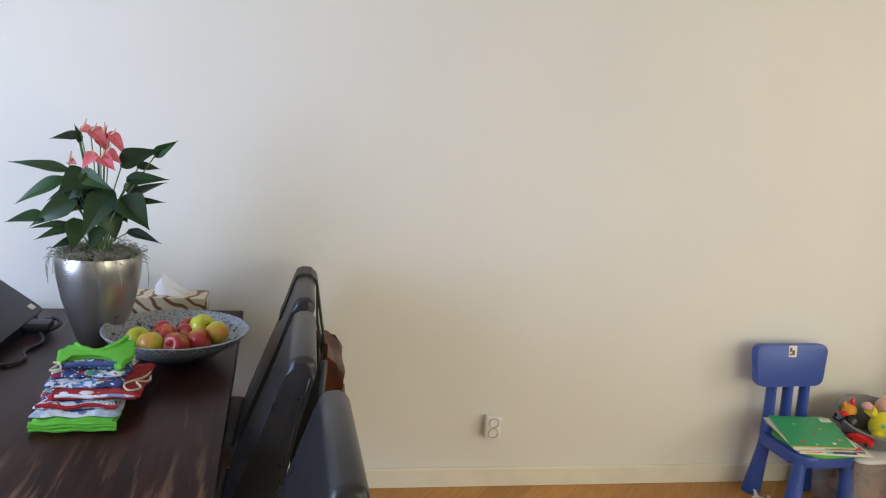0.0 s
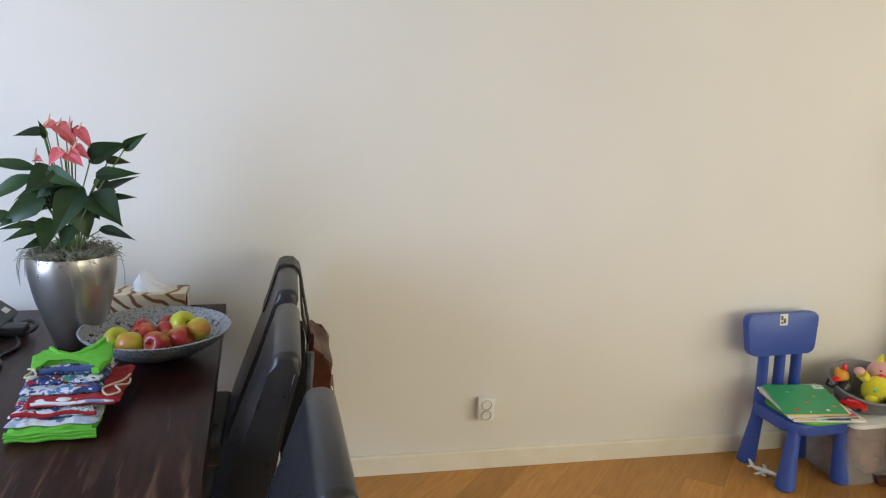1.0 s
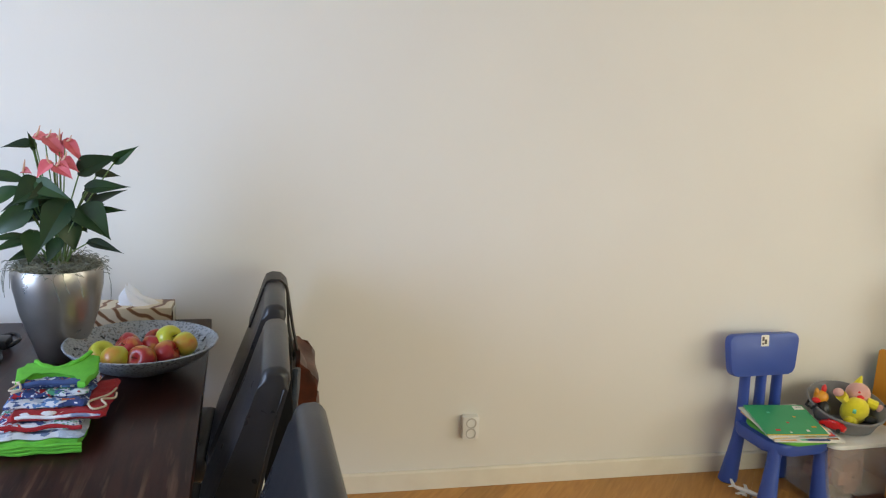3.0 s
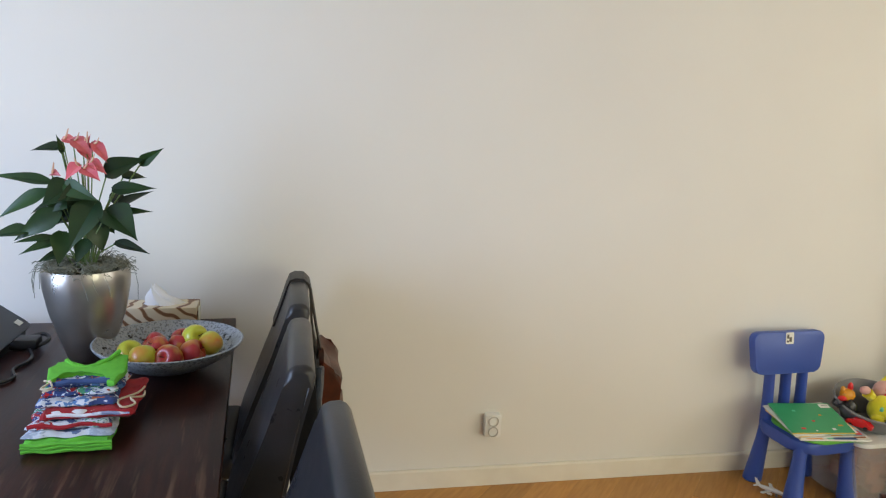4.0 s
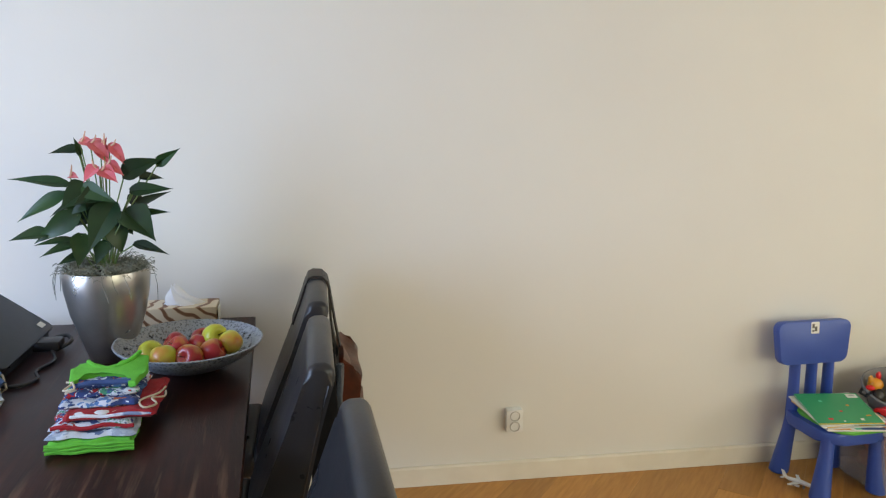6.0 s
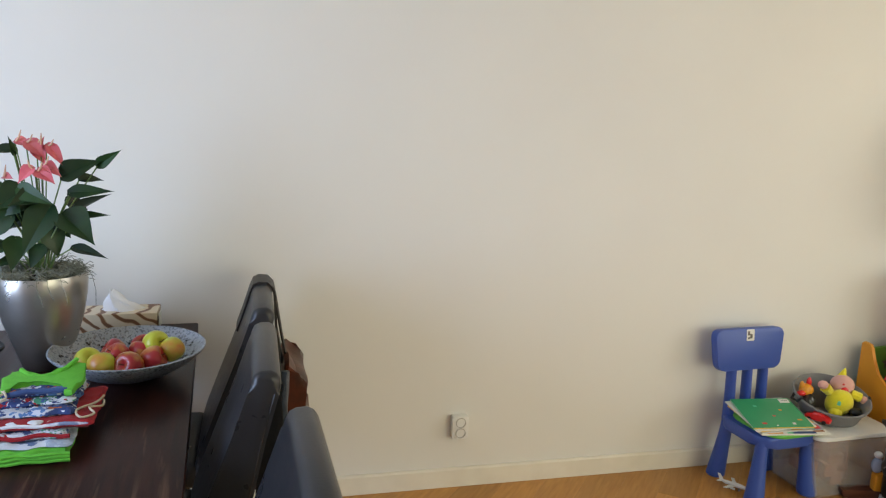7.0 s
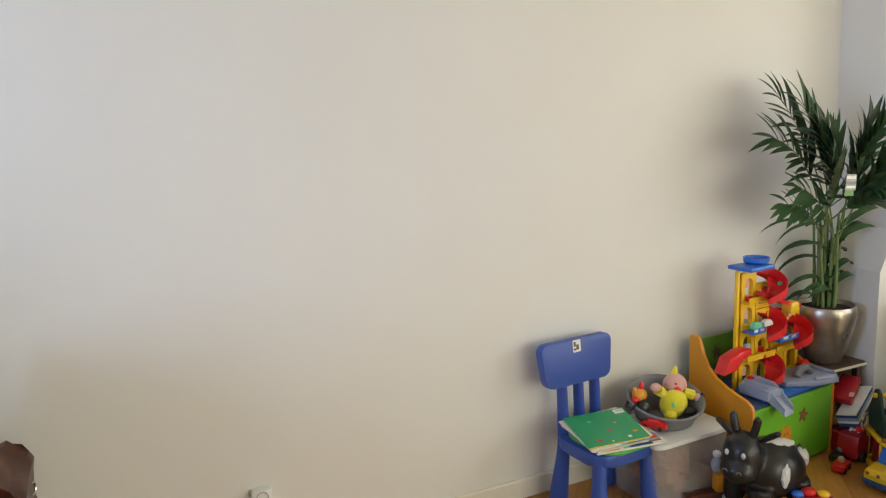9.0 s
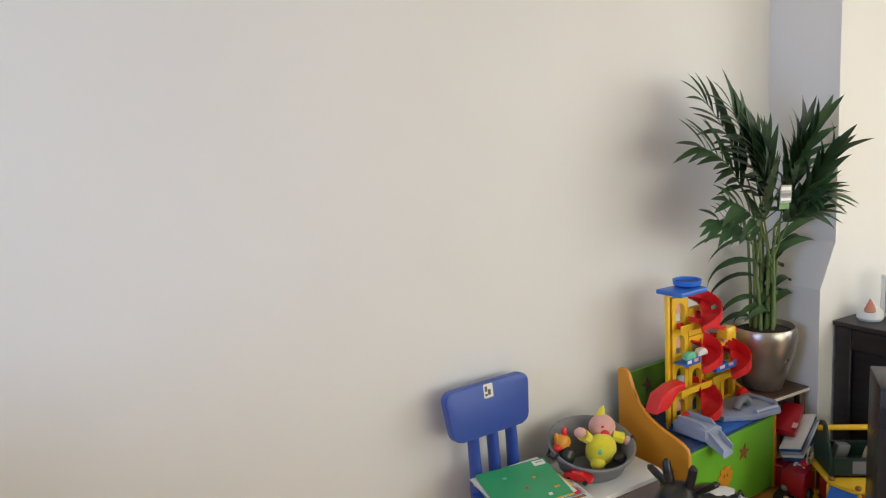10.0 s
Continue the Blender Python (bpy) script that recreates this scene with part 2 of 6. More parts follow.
M["print_white"] = printed("white_print_jersey", [(0.52, 0.57, 0.66), (0.02, 0.045, 0.17), (0.34, 0.012, 0.02), (0.56, 0.60, 0.68), (0.05, 0.24, 0.14)], 42)
M["print_navy"] = printed("navy_print_jersey", [(0.02, 0.04, 0.15), (0.50, 0.53, 0.60), (0.08, 0.18, 0.40), (0.03, 0.06, 0.2), (0.40, 0.10, 0.03)], 32)
M["print_grey"] = printed("grey_print_jersey", [(0.30, 0.36, 0.46), (0.52, 0.57, 0.64), (0.10, 0.15, 0.28), (0.38, 0.45, 0.54)], 24)
M["socket_ring"] = material("socket_ring", (0.48, 0.46, 0.43), 0.5)
M["cardred"] = material("box_card_edge", (0.20, 0.03, 0.03), 0.5)
M["tissue"] = material("tissue_paper", (0.84, 0.84, 0.86), 0.9)
M["chrome"] = material("polished_metal", (0.7, 0.7, 0.7), 0.2, 1.0)
M["shelf"] = material("brown_stand_wood", (0.10, 0.060, 0.040), 0.4, second=(0.06, 0.035, 0.022), scale=8, stretch=(1, 8, 8), bump=0.05)
M["socket_dark"] = material("socket_recess", (0.10, 0.09, 0.08), 0.6)
M["shirt_green"] = material("green_jersey", (0.12, 0.47, 0.04), 0.95, second=(0.08, 0.36, 0.03), scale=50, bump=0.3, sheen=0.03)
M["shirt_red"] = material("red_jersey", (0.32, 0.008, 0.016), 0.95, second=(0.20, 0.006, 0.010), scale=50, bump=0.3, sheen=0.03)
M["shirt_navy"] = material("navy_jersey", (0.03, 0.06, 0.18), 0.95, second=(0.06, 0.12, 0.3), scale=30, bump=0.3, sheen=0.03)
M["shirt_white"] = material("white_printed_jersey", (0.66, 0.68, 0.74), 0.95, second=(0.10, 0.16, 0.36), scale=22, amount=0.8, bump=0.3, low=0.55, high=0.6)
M["shirt_grey"] = material("grey_printed_jersey", (0.36, 0.42, 0.50), 0.95, second=(0.62, 0.66, 0.72), scale=20, amount=0.9, bump=0.3, low=0.5, high=0.56)
M["blue_cloth"] = material("blue_cotton", (0.06, 0.13, 0.34), 0.95, second=(0.10, 0.19, 0.42), scale=40, bump=0.3, sheen=0.03)
M["tagcard"] = material("printed_tag_card", (0.36, 0.37, 0.34), 0.5, second=(0.20, 0.22, 0.18), scale=60, amount=0.8)
M["cord"] = material("cotton_cord", (0.52, 0.44, 0.32), 0.9)
M["cloth_pale"] = material("pale_crumpled_cloth", (0.58, 0.58, 0.54), 0.95, second=(0.16, 0.24, 0.36), scale=11, amount=0.8, bump=0.4, low=0.52, high=0.6)


# ---- building blocks ----
def thing(name, label, category, at=(0, 0, 0), rz=0.0, group="", kind=""):
    ob = new(name)
    ob.empty_display_size = 0.05
    ob.matrix_basis = pose(*at, 0, 0, rz)
    return tagged(ob, label, category, group, kind)


def part(name, bm, mat, parent=None, label="", smooth=True, m=None):
    me = bpy.data.meshes.new(name)
    bmesh.ops.recalc_face_normals(bm, faces=bm.faces[:])
    bm.to_mesh(me)
    bm.free()
    if smooth:
        me.shade_smooth()
        try:
            me.set_sharp_from_angle(angle=radians(38))
        except AttributeError:
            pass
    for one in (mat if isinstance(mat, (list, tuple)) else [mat]):
        me.materials.append(M[one])
    ob = new(name, me)
    if parent is not None:
        ob.parent = parent
    if m is not None:
        ob.matrix_basis = m
    if label:
        ob["label"] = label
    return ob


def B():
    return bmesh.new()


def box(bm, c, s, bevel=0.0, seg=2, m=None, mi=0):
    r = bmesh.ops.create_cube(bm, size=1.0)
    vs = r["verts"]
    bmesh.ops.scale(bm, vec=s, verts=vs)
    fs = list({f for v in vs for f in v.link_faces})
    if bevel:
        es = list({e for v in vs for e in v.link_edges})
        r2 = bmesh.ops.bevel(bm, geom=es, offset=bevel, segments=seg, affect="EDGES", profile=0.5)
        fs = list(set(r2["faces"]) | {f for f in fs if f.is_valid})
        vs = list({v for f in fs for v in f.verts})
    mt = Matrix.Translation(c) @ (m or Matrix())
    bmesh.ops.transform(bm, matrix=mt, verts=vs)
    for f in fs:
        f.material_index = mi
    return vs


def lathe(bm, profile, segs=32, c=(0, 0, 0), m=None, mi=0, cap=True):
    rings = []
    mt = Matrix.Translation(c) @ (m or Matrix())
    for r, z in profile:
        rings.append([bm.verts.new(mt @ Vector((r * math.cos(2 * math.pi * k / segs), r * math.sin(2 * math.pi * k / segs), z))) for k in range(segs)])
    for a, b in zip(rings, rings[1:]):
        for k in range(segs):
            bm.faces.new((a[k], a[(k + 1) % segs], b[(k + 1) % segs], b[k])).material_index = mi
    if cap:
        for ring in (rings[0], rings[-1]):
            bm.faces.new(ring).material_index = mi
    return bm


def tube(bm, pts, radii, segs=8, mi=0, flat=1.0):
    pts = [Vector(p) for p in pts]
    if not isinstance(radii, (list, tuple)):
        radii = [radii] * len(pts)
    rings, up = [], Vector((0.12, 0.21, 0.97)).normalized()
    for k, p in enumerate(pts):
        d = (pts[min(k + 1, len(pts) - 1)] - pts[max(k - 1, 0)]).normalized()
        if abs(d.dot(up)) > 0.97:
            up = Vector((0.97, 0.2, 0.1)).normalized()
        a = d.cross(up).normalized()
        b = a.cross(d).normalized()
        rings.append([bm.verts.new(p + radii[k] * (math.cos(2 * math.pi * j / segs) * a + flat * math.sin(2 * math.pi * j / segs) * b)) for j in range(segs)])
    for a, b in zip(rings, rings[1:]):
        for j in range(segs):
            bm.faces.new((a[j], a[(j + 1) % segs], b[(j + 1) % segs], b[j])).material_index = mi
    bm.faces.new(rings[0]).material_index = mi
    bm.faces.new(rings[-1]).material_index = mi
    return bm


def blob(bm, c, s, sub=2, m=None, mi=0, rough=0.0):
    r = bmesh.ops.create_icosphere(bm, subdivisions=sub, radius=1.0)
    for v in r["verts"]:
        if rough:
            v.co *= 1 + rough * noise.noise(v.co * 2.3 + Vector(c) * 7)
    bmesh.ops.scale(bm, vec=s, verts=r["verts"])
    bmesh.ops.transform(bm, matrix=Matrix.Translation(c) @ (m or Matrix()), verts=r["verts"])
    for f in {f for v in r["verts"] for f in v.link_faces}:
        f.material_index = mi
    return r["verts"]


def prism(bm, outline, depth, m=None, bevel=0.0, mi=0, seg=2):
    """An outline in x, z, as deep as depth along y, centred on y = 0."""
    lo = [bm.verts.new((x, -depth / 2, z)) for x, z in outline]
    hi = [bm.verts.new((x, depth / 2, z)) for x, z in outline]
    n = len(lo)
    fs = [bm.faces.new(lo), bm.faces.new(hi[::-1])]
    for k in range(n):
        fs.append(bm.faces.new((lo[k], hi[k], hi[(k + 1) % n], lo[(k + 1) % n])))
    vs = lo + hi
    if bevel:
        es = list(fs[0].edges) + list(fs[1].edges)
        r2 = bmesh.ops.bevel(bm, geom=es, offset=bevel, segments=seg, affect="EDGES", profile=0.5)
        fs = list(set(r2["faces"]) | {f for f in fs if f.is_valid})
        vs = list({v for f in fs for v in f.verts})
    if m is not None:
        bmesh.ops.transform(bm, matrix=m, verts=vs)
    for f in fs:
        if f.is_valid:
            f.material_index = mi
    return vs


def rounded(w, h, r, n=5):
    """The outline of a rounded rectangle round the origin."""
    pts = []
    for cx, cy, a0 in ((w / 2 - r, h / 2 - r, 0), (-w / 2 + r, h / 2 - r, 90), (-w / 2 + r, -h / 2 + r, 180), (w / 2 - r, -h / 2 + r, 270)):
        for k in range(n + 1):
            a = radians(a0 + 90 * k / n)
            pts.append((cx + r * math.cos(a), cy + r * math.sin(a)))
    return pts


def arch(w, h, n=8):
    """The outline of a round-headed opening that stands on z = 0."""
    r = w / 2
    return [(-r, 0), (r, 0)] + [(r * math.cos(math.pi * k / n), h - r + r * math.sin(math.pi * k / n)) for k in range(n + 1)]


FLAT = Euler((radians(90), 0, 0)).to_matrix().to_4x4()


def slab(bm, outline, z0, z1, bevel=0.0, mi=0, m=None):
    """An outline in x, y that lies flat from z0 to z1."""
    mt = (m or Matrix()) @ Matrix.Translation((0, 0, (z0 + z1) / 2)) @ Matrix(((1, 0, 0, 0), (0, 0, 1, 0), (0, 1, 0, 0), (0, 0, 0, 1)))
    return prism(bm, outline, abs(z1 - z0), mt, bevel, mi)


# ---- the room ----
def structure(name, bm, mat, label, smooth=False):
    return tagged(part(name, bm, mat, None, smooth=smooth), label, name.split("_")[0], kind="structure")


def cut_wall_x(bm, x0, x1, y0, y1, wy0, wy1, wz0, wz1):
    """A wall across the room's end with one opening."""
    for a, b, c, d in ((y0, wy0, 0, ROOM_H), (wy1, y1, 0, ROOM_H), (wy0, wy1, 0, wz0), (wy0, wy1, wz1, ROOM_H)):
        box(bm, ((x0 + x1) / 2, (a + b) / 2, (c + d) / 2), (x1 - x0, b - a, d - c))


PIER_X, PIER_LOW, PIER_Y = 4.12, 4.025, 2.885

bm = B()
box(bm, ((ROOM_W + PIER_LOW) / 2, ROOM_N + 0.12, ROOM_H / 2), (PIER_LOW - ROOM_W, 0.24, ROOM_H))
box(bm, ((PIER_LOW + PIER_X) / 2, ROOM_N + 0.12, (ROOM_H + 0.98) / 2), (PIER_X - PIER_LOW, 0.24, ROOM_H - 0.98))
structure("wall_north", bm, "wall", "long plain cream-painted plaster wall of the living room")
bm = B()
prism(bm, [(PIER_LOW, 0), (ROOM_E, 0), (ROOM_E, ROOM_H), (PIER_X, ROOM_H), (PIER_X, 0.99), (PIER_LOW, 0.80)],
      ROOM_N + 0.24 - PIER_Y, Matrix.Translation((0, (ROOM_N + 0.24 + PIER_Y) / 2, 0)))
structure("wall_chimney_breast", bm, "wall", "cream plaster chimney breast with a sloping step in its side")
WS = (2.2, 5.6)
bm = B()
for a, b, c, d in ((ROOM_W, WS[0], 0, ROOM_H), (WS[1], ROOM_E, 0, ROOM_H), (*WS, 0, 0.3), (*WS, 2.4, ROOM_H)):
    box(bm, ((a + b) / 2, ROOM_S - 0.1, (c + d) / 2), (b - a, 0.2, d - c))
structure("wall_south", bm, "wall", "cream wall with a wide window behind the camera")
WW, WE = (0.3, 2.2), (-2.5, 1.8)
bm = B()
cut_wall_x(bm, ROOM_W - 0.2, ROOM_W, ROOM_S - 0.2, ROOM_N + 0.24, *WW, 0.45, 2.4)
structure("wall_west", bm, "wall", "cream end wall with a wide garden window")
bm = B()
cut_wall_x(bm, ROOM_E, ROOM_E + 0.2, ROOM_S - 0.2, ROOM_N + 0.24, *WE, 0.45, 2.4)
structure("wall_east", bm, "wall", "cream end wall with a wide street window")
bm = B()
box(bm, ((ROOM_W + ROOM_E) / 2, 0.22, ROOM_H + 0.1), (ROOM_E - ROOM_W + 0.4, 6.44, 0.2))
structure("ceiling", bm, "ceiling", "plain off-white ceiling")


def window(name, x, ys):
    w = thing(name, "wide white-framed window that lets the daylight in", "window", (x, 0, 0), kind="structure")
    y0, y1 = ys
    bm = B()
    for y in (y0 + 0.03, (y0 + y1) / 2, y1 - 0.03):
        box(bm, (0, y, 1.425), (0.07, 0.06, 1.95), 0.004, 1)
    for z in (0.48, 2.37):
        for a, b in ((y0 + 0.06, (y0 + y1) / 2 - 0.03), ((y0 + y1) / 2 + 0.03, y1 - 0.06)):
            box(bm, (0, (a + b) / 2, z), (0.07, b - a, 0.06), 0.004, 1)
    part("window_frame", bm, "trim", w)
    for k, (a, b) in enumerate(((y0 + 0.06, (y0 + y1) / 2 - 0.03), ((y0 + y1) / 2 + 0.03, y1 - 0.06))):
        bm = B()
        box(bm, (0, (a + b) / 2, 1.425), (0.008, b - a, 1.83))
        p = part("pane", bm, "pane", w, smooth=False)
        p.visible_shadow = False


def south_window(name, y, xs):
    w = thing(name, "wide white-framed window behind the camera", "window", (0, y, 0), kind="structure")
    x0, x1 = xs
    xm = (x0 + x1) / 2
    bm = B()
    for x in (x0 + 0.03, xm, x1 - 0.03):
        box(bm, (x, 0, 1.35), (0.06, 0.07, 2.1), 0.004, 1)
    for z in (0.33, 2.37):
        for a, b in ((x0 + 0.06, xm - 0.03), (xm + 0.03, x1 - 0.06)):
            box(bm, ((a + b) / 2, 0, z), (b - a, 0.07, 0.06), 0.004, 1)
    part("window_frame", bm, "trim", w)
    for a, b in ((x0 + 0.06, xm - 0.03), (xm + 0.03, x1 - 0.06)):
        bm = B()
        box(bm, ((a + b) / 2, 0, 1.35), (b - a, 0.008, 1.98))
        part("pane", bm, "pane", w, smooth=False).visible_shadow = False


south_window("window_3", ROOM_S - 0.12, WS)
window("window_1", ROOM_W - 0.12, WW)
window("window_2", ROOM_E + 0.12, WE)

bm = B()
prism(bm, [(-0.016, 0.0), (0, 0.0), (0, 0.082), (-0.010, 0.082), (-0.016, 0.076)], PIER_LOW - ROOM_W,
      Matrix.Translation(((ROOM_W + PIER_LOW) / 2, ROOM_N - 0.001, 0.001)) @ Matrix(((0, 1, 0, 0), (1, 0, 0, 0), (0, 0, 1, 0), (0, 0, 0, 1))))
structure("baseboard", bm, "trim", "low cream-painted skirting board along the wall")

# ---- things ----
# ---- dining corner ----
def rot(rx=0, ry=0, rz=0):
    return Euler((radians(rx), radians(ry), radians(rz))).to_matrix().to_4x4()


TABLE_Z = 0.760


def dining_table():
    t = thing("dining_table", "dark-stained worn wooden dining table against the wall", "table", (0.263, 2.27, 0), 2.6)
    w = 0.92
    bm = B()
    box(bm, (-w / 2, 0, TABLE_Z - 0.02), (w, 1.76, 0.04), 0.003, 2)
    part("tabletop", bm, "table", t)
    for y in (-0.80, 0.80):
        bm = B()
        box(bm, (-w / 2, y, TABLE_Z - 0.085), (w - 0.24, 0.025, 0.09), 0.002, 1)
        part("apron", bm, "table", t)
    for x in (-0.10, -w + 0.10):
        bm = B()
        box(bm, (x, 0, TABLE_Z - 0.085), (0.025, 1.50, 0.09), 0.002, 1)
        part("apron", bm, "table", t)
    for x in (-0.08, -w + 0.08):
        for y in (-0.80, 0.80):
            bm = B()
            box(bm, (x, y, (TABLE_Z - 0.041) / 2), (0.085, 0.085, TABLE_Z - 0.041), 0.004, 1)
            part("leg", bm, "table", t)
    return t


def dining_chair(at, rz):
    c = thing("dining_chair", "black leather high-backed dining chair tucked under the table", "chair", at, rz, "dining chairs")
    bm = B()
    side = [(-0.250, 0.42), (-0.105, 0.42), (-0.094, 0.50), (-0.064, 0.65), (-0.034, 0.79), (-0.006, 0.895), (0.0, 0.918), (-0.002, 0.933), (-0.010, 0.945), (-0.023, 0.952), (-0.046, 0.951), (-0.060, 0.944), (-0.067, 0.930), (-0.074, 0.905), (-0.114, 0.79), (-0.168, 0.65), (-0.224, 0.50)]
    prism(bm, side, 0.425, None, 0.018, seg=4)
    part("backrest", bm, "leather", c)
    bm = B()
    box(bm, (-0.40, 0, 0.43), (0.36, 0.43, 0.085), 0.028, 3)
    part("seat", bm, "leather", c)
    for y in (-0.2125, 0.2125):
        bm = B()
        tube(bm, [(x, y, z) for x, z in ((-0.016, 0.90), (-0.044, 0.79), (-0.074, 0.65), (-0.104, 0.50))], 0.0022, 5)
        part("piping", bm, "bagdark", c)
    for x, dx in ((-0.13, 0.05), (-0.55, 0.0)):
        for y in (-0.185, 0.185):
            bm = B()
            prism(bm, [(x - 0.02, 0.415), (x + 0.02, 0.415), (x + 0.018 + dx, 0), (x - 0.014 + dx, 0)], 0.036, Matrix.Translation((0, y, 0)), 0.004, seg=1)
            part("leg", bm, "blackwood", c)
    return c


dining_table()
chair = dining_chair((0.480, 2.825, 0), 0)
copy_thing(chair, pose(0.482, 2.275, 0, 0, 0, 0))
copy_thing(chair, pose(0.556, 1.660, 0, 0, 0, 2))


def plant_pot(name, label, at, prof, mat, soil_r, soil_z):
    p = thing(name, label, "plant", at)
    bm = B()
    lathe(bm, prof, 48)
    part("pot", bm, mat, p)
    bm = B()
    lathe(bm, [(0.001, soil_z - 0.01), (soil_r, soil_z - 0.004), (soil_r * 0.6, soil_z + 0.008), (0.001, soil_z + 0.012)], 24, cap=False)
    part("soil", bm, "soil", p)
    return p


def leaf_blade(bm, base, d, up, length, width, curl=0.3, mi=0, heart=True, fold=0.18, n=7):
    """A pointed leaf with a folded midrib that starts at base, points along d and droops by curl."""
    base, d, up = Vector(base), Vector(d).normalized(), Vector(up).normalized()
    s = d.cross(up).normalized()
    up = s.cross(d).normalized()
    rows = []
    p = base.copy()
    for k in range(n + 1):
        f = k / n
        if heart:
            w = width * (min(1.0, f / 0.26 + 0.12) ** 0.55 if f < 0.26 else max(0.0, 1 - ((f - 0.26) / 0.74) ** 1.5) ** 1.35)
        else:
            w = width * (math.sin(math.pi * (0.06 + 0.94 * f) ** 0.7)) ** 0.8
        if k == n:
            w = width * 0.02
        a = -curl * f
        dd = (d * math.cos(a) + up * math.sin(a)).normalized()
        uu = s.cross(dd).normalized()
        rows.append([bm.verts.new(p + s * (-w / 2) + uu * w * fold), bm.verts.new(p), bm.verts.new(p + s * (w / 2) + uu * w * fold)])
        p = p + dd * (length / n)
    for a, b in zip(rows, rows[1:]):
        for j in (0, 1):
            bm.faces.new((a[j], a[j + 1], b[j + 1], b[j])).material_index = mi


def anthurium():
    at = (-0.175, 2.735, TABLE_Z)
    p = plant_pot("potted_anthurium", "coral-flowering anthurium in a silver glazed pot on the table", at,
                  [(0.001, 0.0), (0.054, 0.0), (0.061, 0.006), (0.082, 0.07), (0.107, 0.15), (0.121, 0.225), (0.124, 0.268), (0.121, 0.284), (0.115, 0.284), (0.112, 0.262), (0.105, 0.24), (0.001, 0.24)],
                  "silver", 0.106, 0.268)
    rnd = random.Random(5)
    bm = B()
    for k in range(620):
        a, r = rnd.uniform(0, 6.283), 0.06 + 0.055 * rnd.random()
        q = Vector((r * math.cos(a), r * math.sin(a), 0.268 + rnd.uniform(0, 0.030)))
        pts = [q]
        h = rnd.uniform(0, 6.283)
        for j in range(4):
            h += rnd.uniform(-1.2, 1.2)
            q = q + Vector((math.cos(h) * 0.011, math.sin(h) * 0.011, rnd.uniform(-0.004, 0.011) if j < 3 else -0.006))
            pts.append(q.copy())
        tube(bm, pts, 0.0011, 3)
    for k in range(26):
        a = rnd.uniform(0, 6.283)
        q = Vector((0.118 * math.cos(a), 0.118 * math.sin(a), 0.284))
        pts = [q, q + Vector((math.cos(a) * 0.014, math.sin(a) * 0.014, 0.006))]
        for j in range(3):
            pts.append(pts[-1] + Vector((math.cos(a + j) * 0.008, math.sin(a + j) * 0.008, -0.014 - 0.012 * rnd.random() * (j + 1))))
        tube(bm, pts, 0.0010, 3)
    tagged(part("moss", bm, "moss", p, "curly grey decorative moss"), kind="stuff")
    # leaves: base and tip across and up from the pot's middle in cm, width, and how far the tip comes forward
    left = [(-9.9, 53.2, -25.1, 54.6, 3.6, 3), (-11, 50.3, -23.5, 42, 4.7, 2), (-16.2, 39.2, -25.7, 37.2, 4.4, 4), (-9.9, 46.5, -17.6, 42.6, 2.9, -5), (-7.7, 44.6, -18.6, 35.7, 6, 4),
            (-9.9, 37.4, -18.8, 35.6, 2.1, 5), (-8.1, 36.1, -16.8, 32.6, 3.5, 6), (-7, 32.6, -12.5, 30.6, 3, 6), (-5.9, 63, -13.8, 62.2, 3.5, 2), (-6, 62, -6.3, 66.8, 2, 3)]
    right = [(6, 56.3, 16.8, 60.2, 5.9, 4), (15.4, 59.4, 22.1, 63.2, 3.2, 4), (9.9, 55.1, 16, 54.5, 3, -3), (7.7, 51.5, 19, 51.2, 3.9, 3), (8.5, 46.5, 17.8, 50.5, 3.9, -3),
             (10.3, 45.1, 17.8, 44.5, 2, 2), (5.9, 45.3, 14, 37.6, 8.9, 7), (7.9, 35.7, 17.1, 32.6, 3.3, 5), (5.9, 48.8, 11, 45.6, 5.3, -5)]
    middle = [(-3.7, 52.2, -10.7, 46.5, 7.9, 5), (-4.8, 52.8, 3.7, 48, 4.7, 8), (2.9, 47.6, -2.8, 34.9, 8.4, 9), (-6.5, 38.8, -6.2, 30.3, 5.7, 8), (-1.5, 44.9, -7, 37.2, 5.3, -4),
              (-0.4, 48, -3.7, 41.9, 7.1, 3), (0, 36.5, -2.2, 30.3, 4.5, 6), (3.7, 43.4, 5.9, 37.2, 5.3, -3), (-2, 47, -9, 40, 7, -2),
              (2, 46, 0, 36, 8, 1), (-6, 50, -9.5, 44.5, 7, 2), (0, 51, -6, 48, 6, 7), (2, 41, 4, 33, 6, 2)]
    for bx, bz, tx, tz, wd, fw in left + right + middle:
        base = Vector((bx + 1.2, -0.35 * fw, bz)) * 0.01
        tip = Vector((tx + 1.2, -fw, tz)) * 0.01
        bm = B()
        d = tip - base
        leaf_blade(bm, base - d * 0.06, d + Vector((0, 0, 0.13 * d.length)), (rnd.uniform(-0.5, 0.5), -0.75, rnd.uniform(0.25, 0.9)), d.length * 1.10, wd * 0.0112, rnd.uniform(0.22, 0.42), 0, fold=rnd.uniform(0.14, 0.30), n=11)
        tube(bm, [Vector((bx * 0.0012, -0.0002 * fw, 0.26)), base * 0.45 + Vector((0, 0, 0.13 + bz * 0.001)), base], 0.0021, 5, 1)
        part("leaf", bm, ["leaf", "stalk"], p)
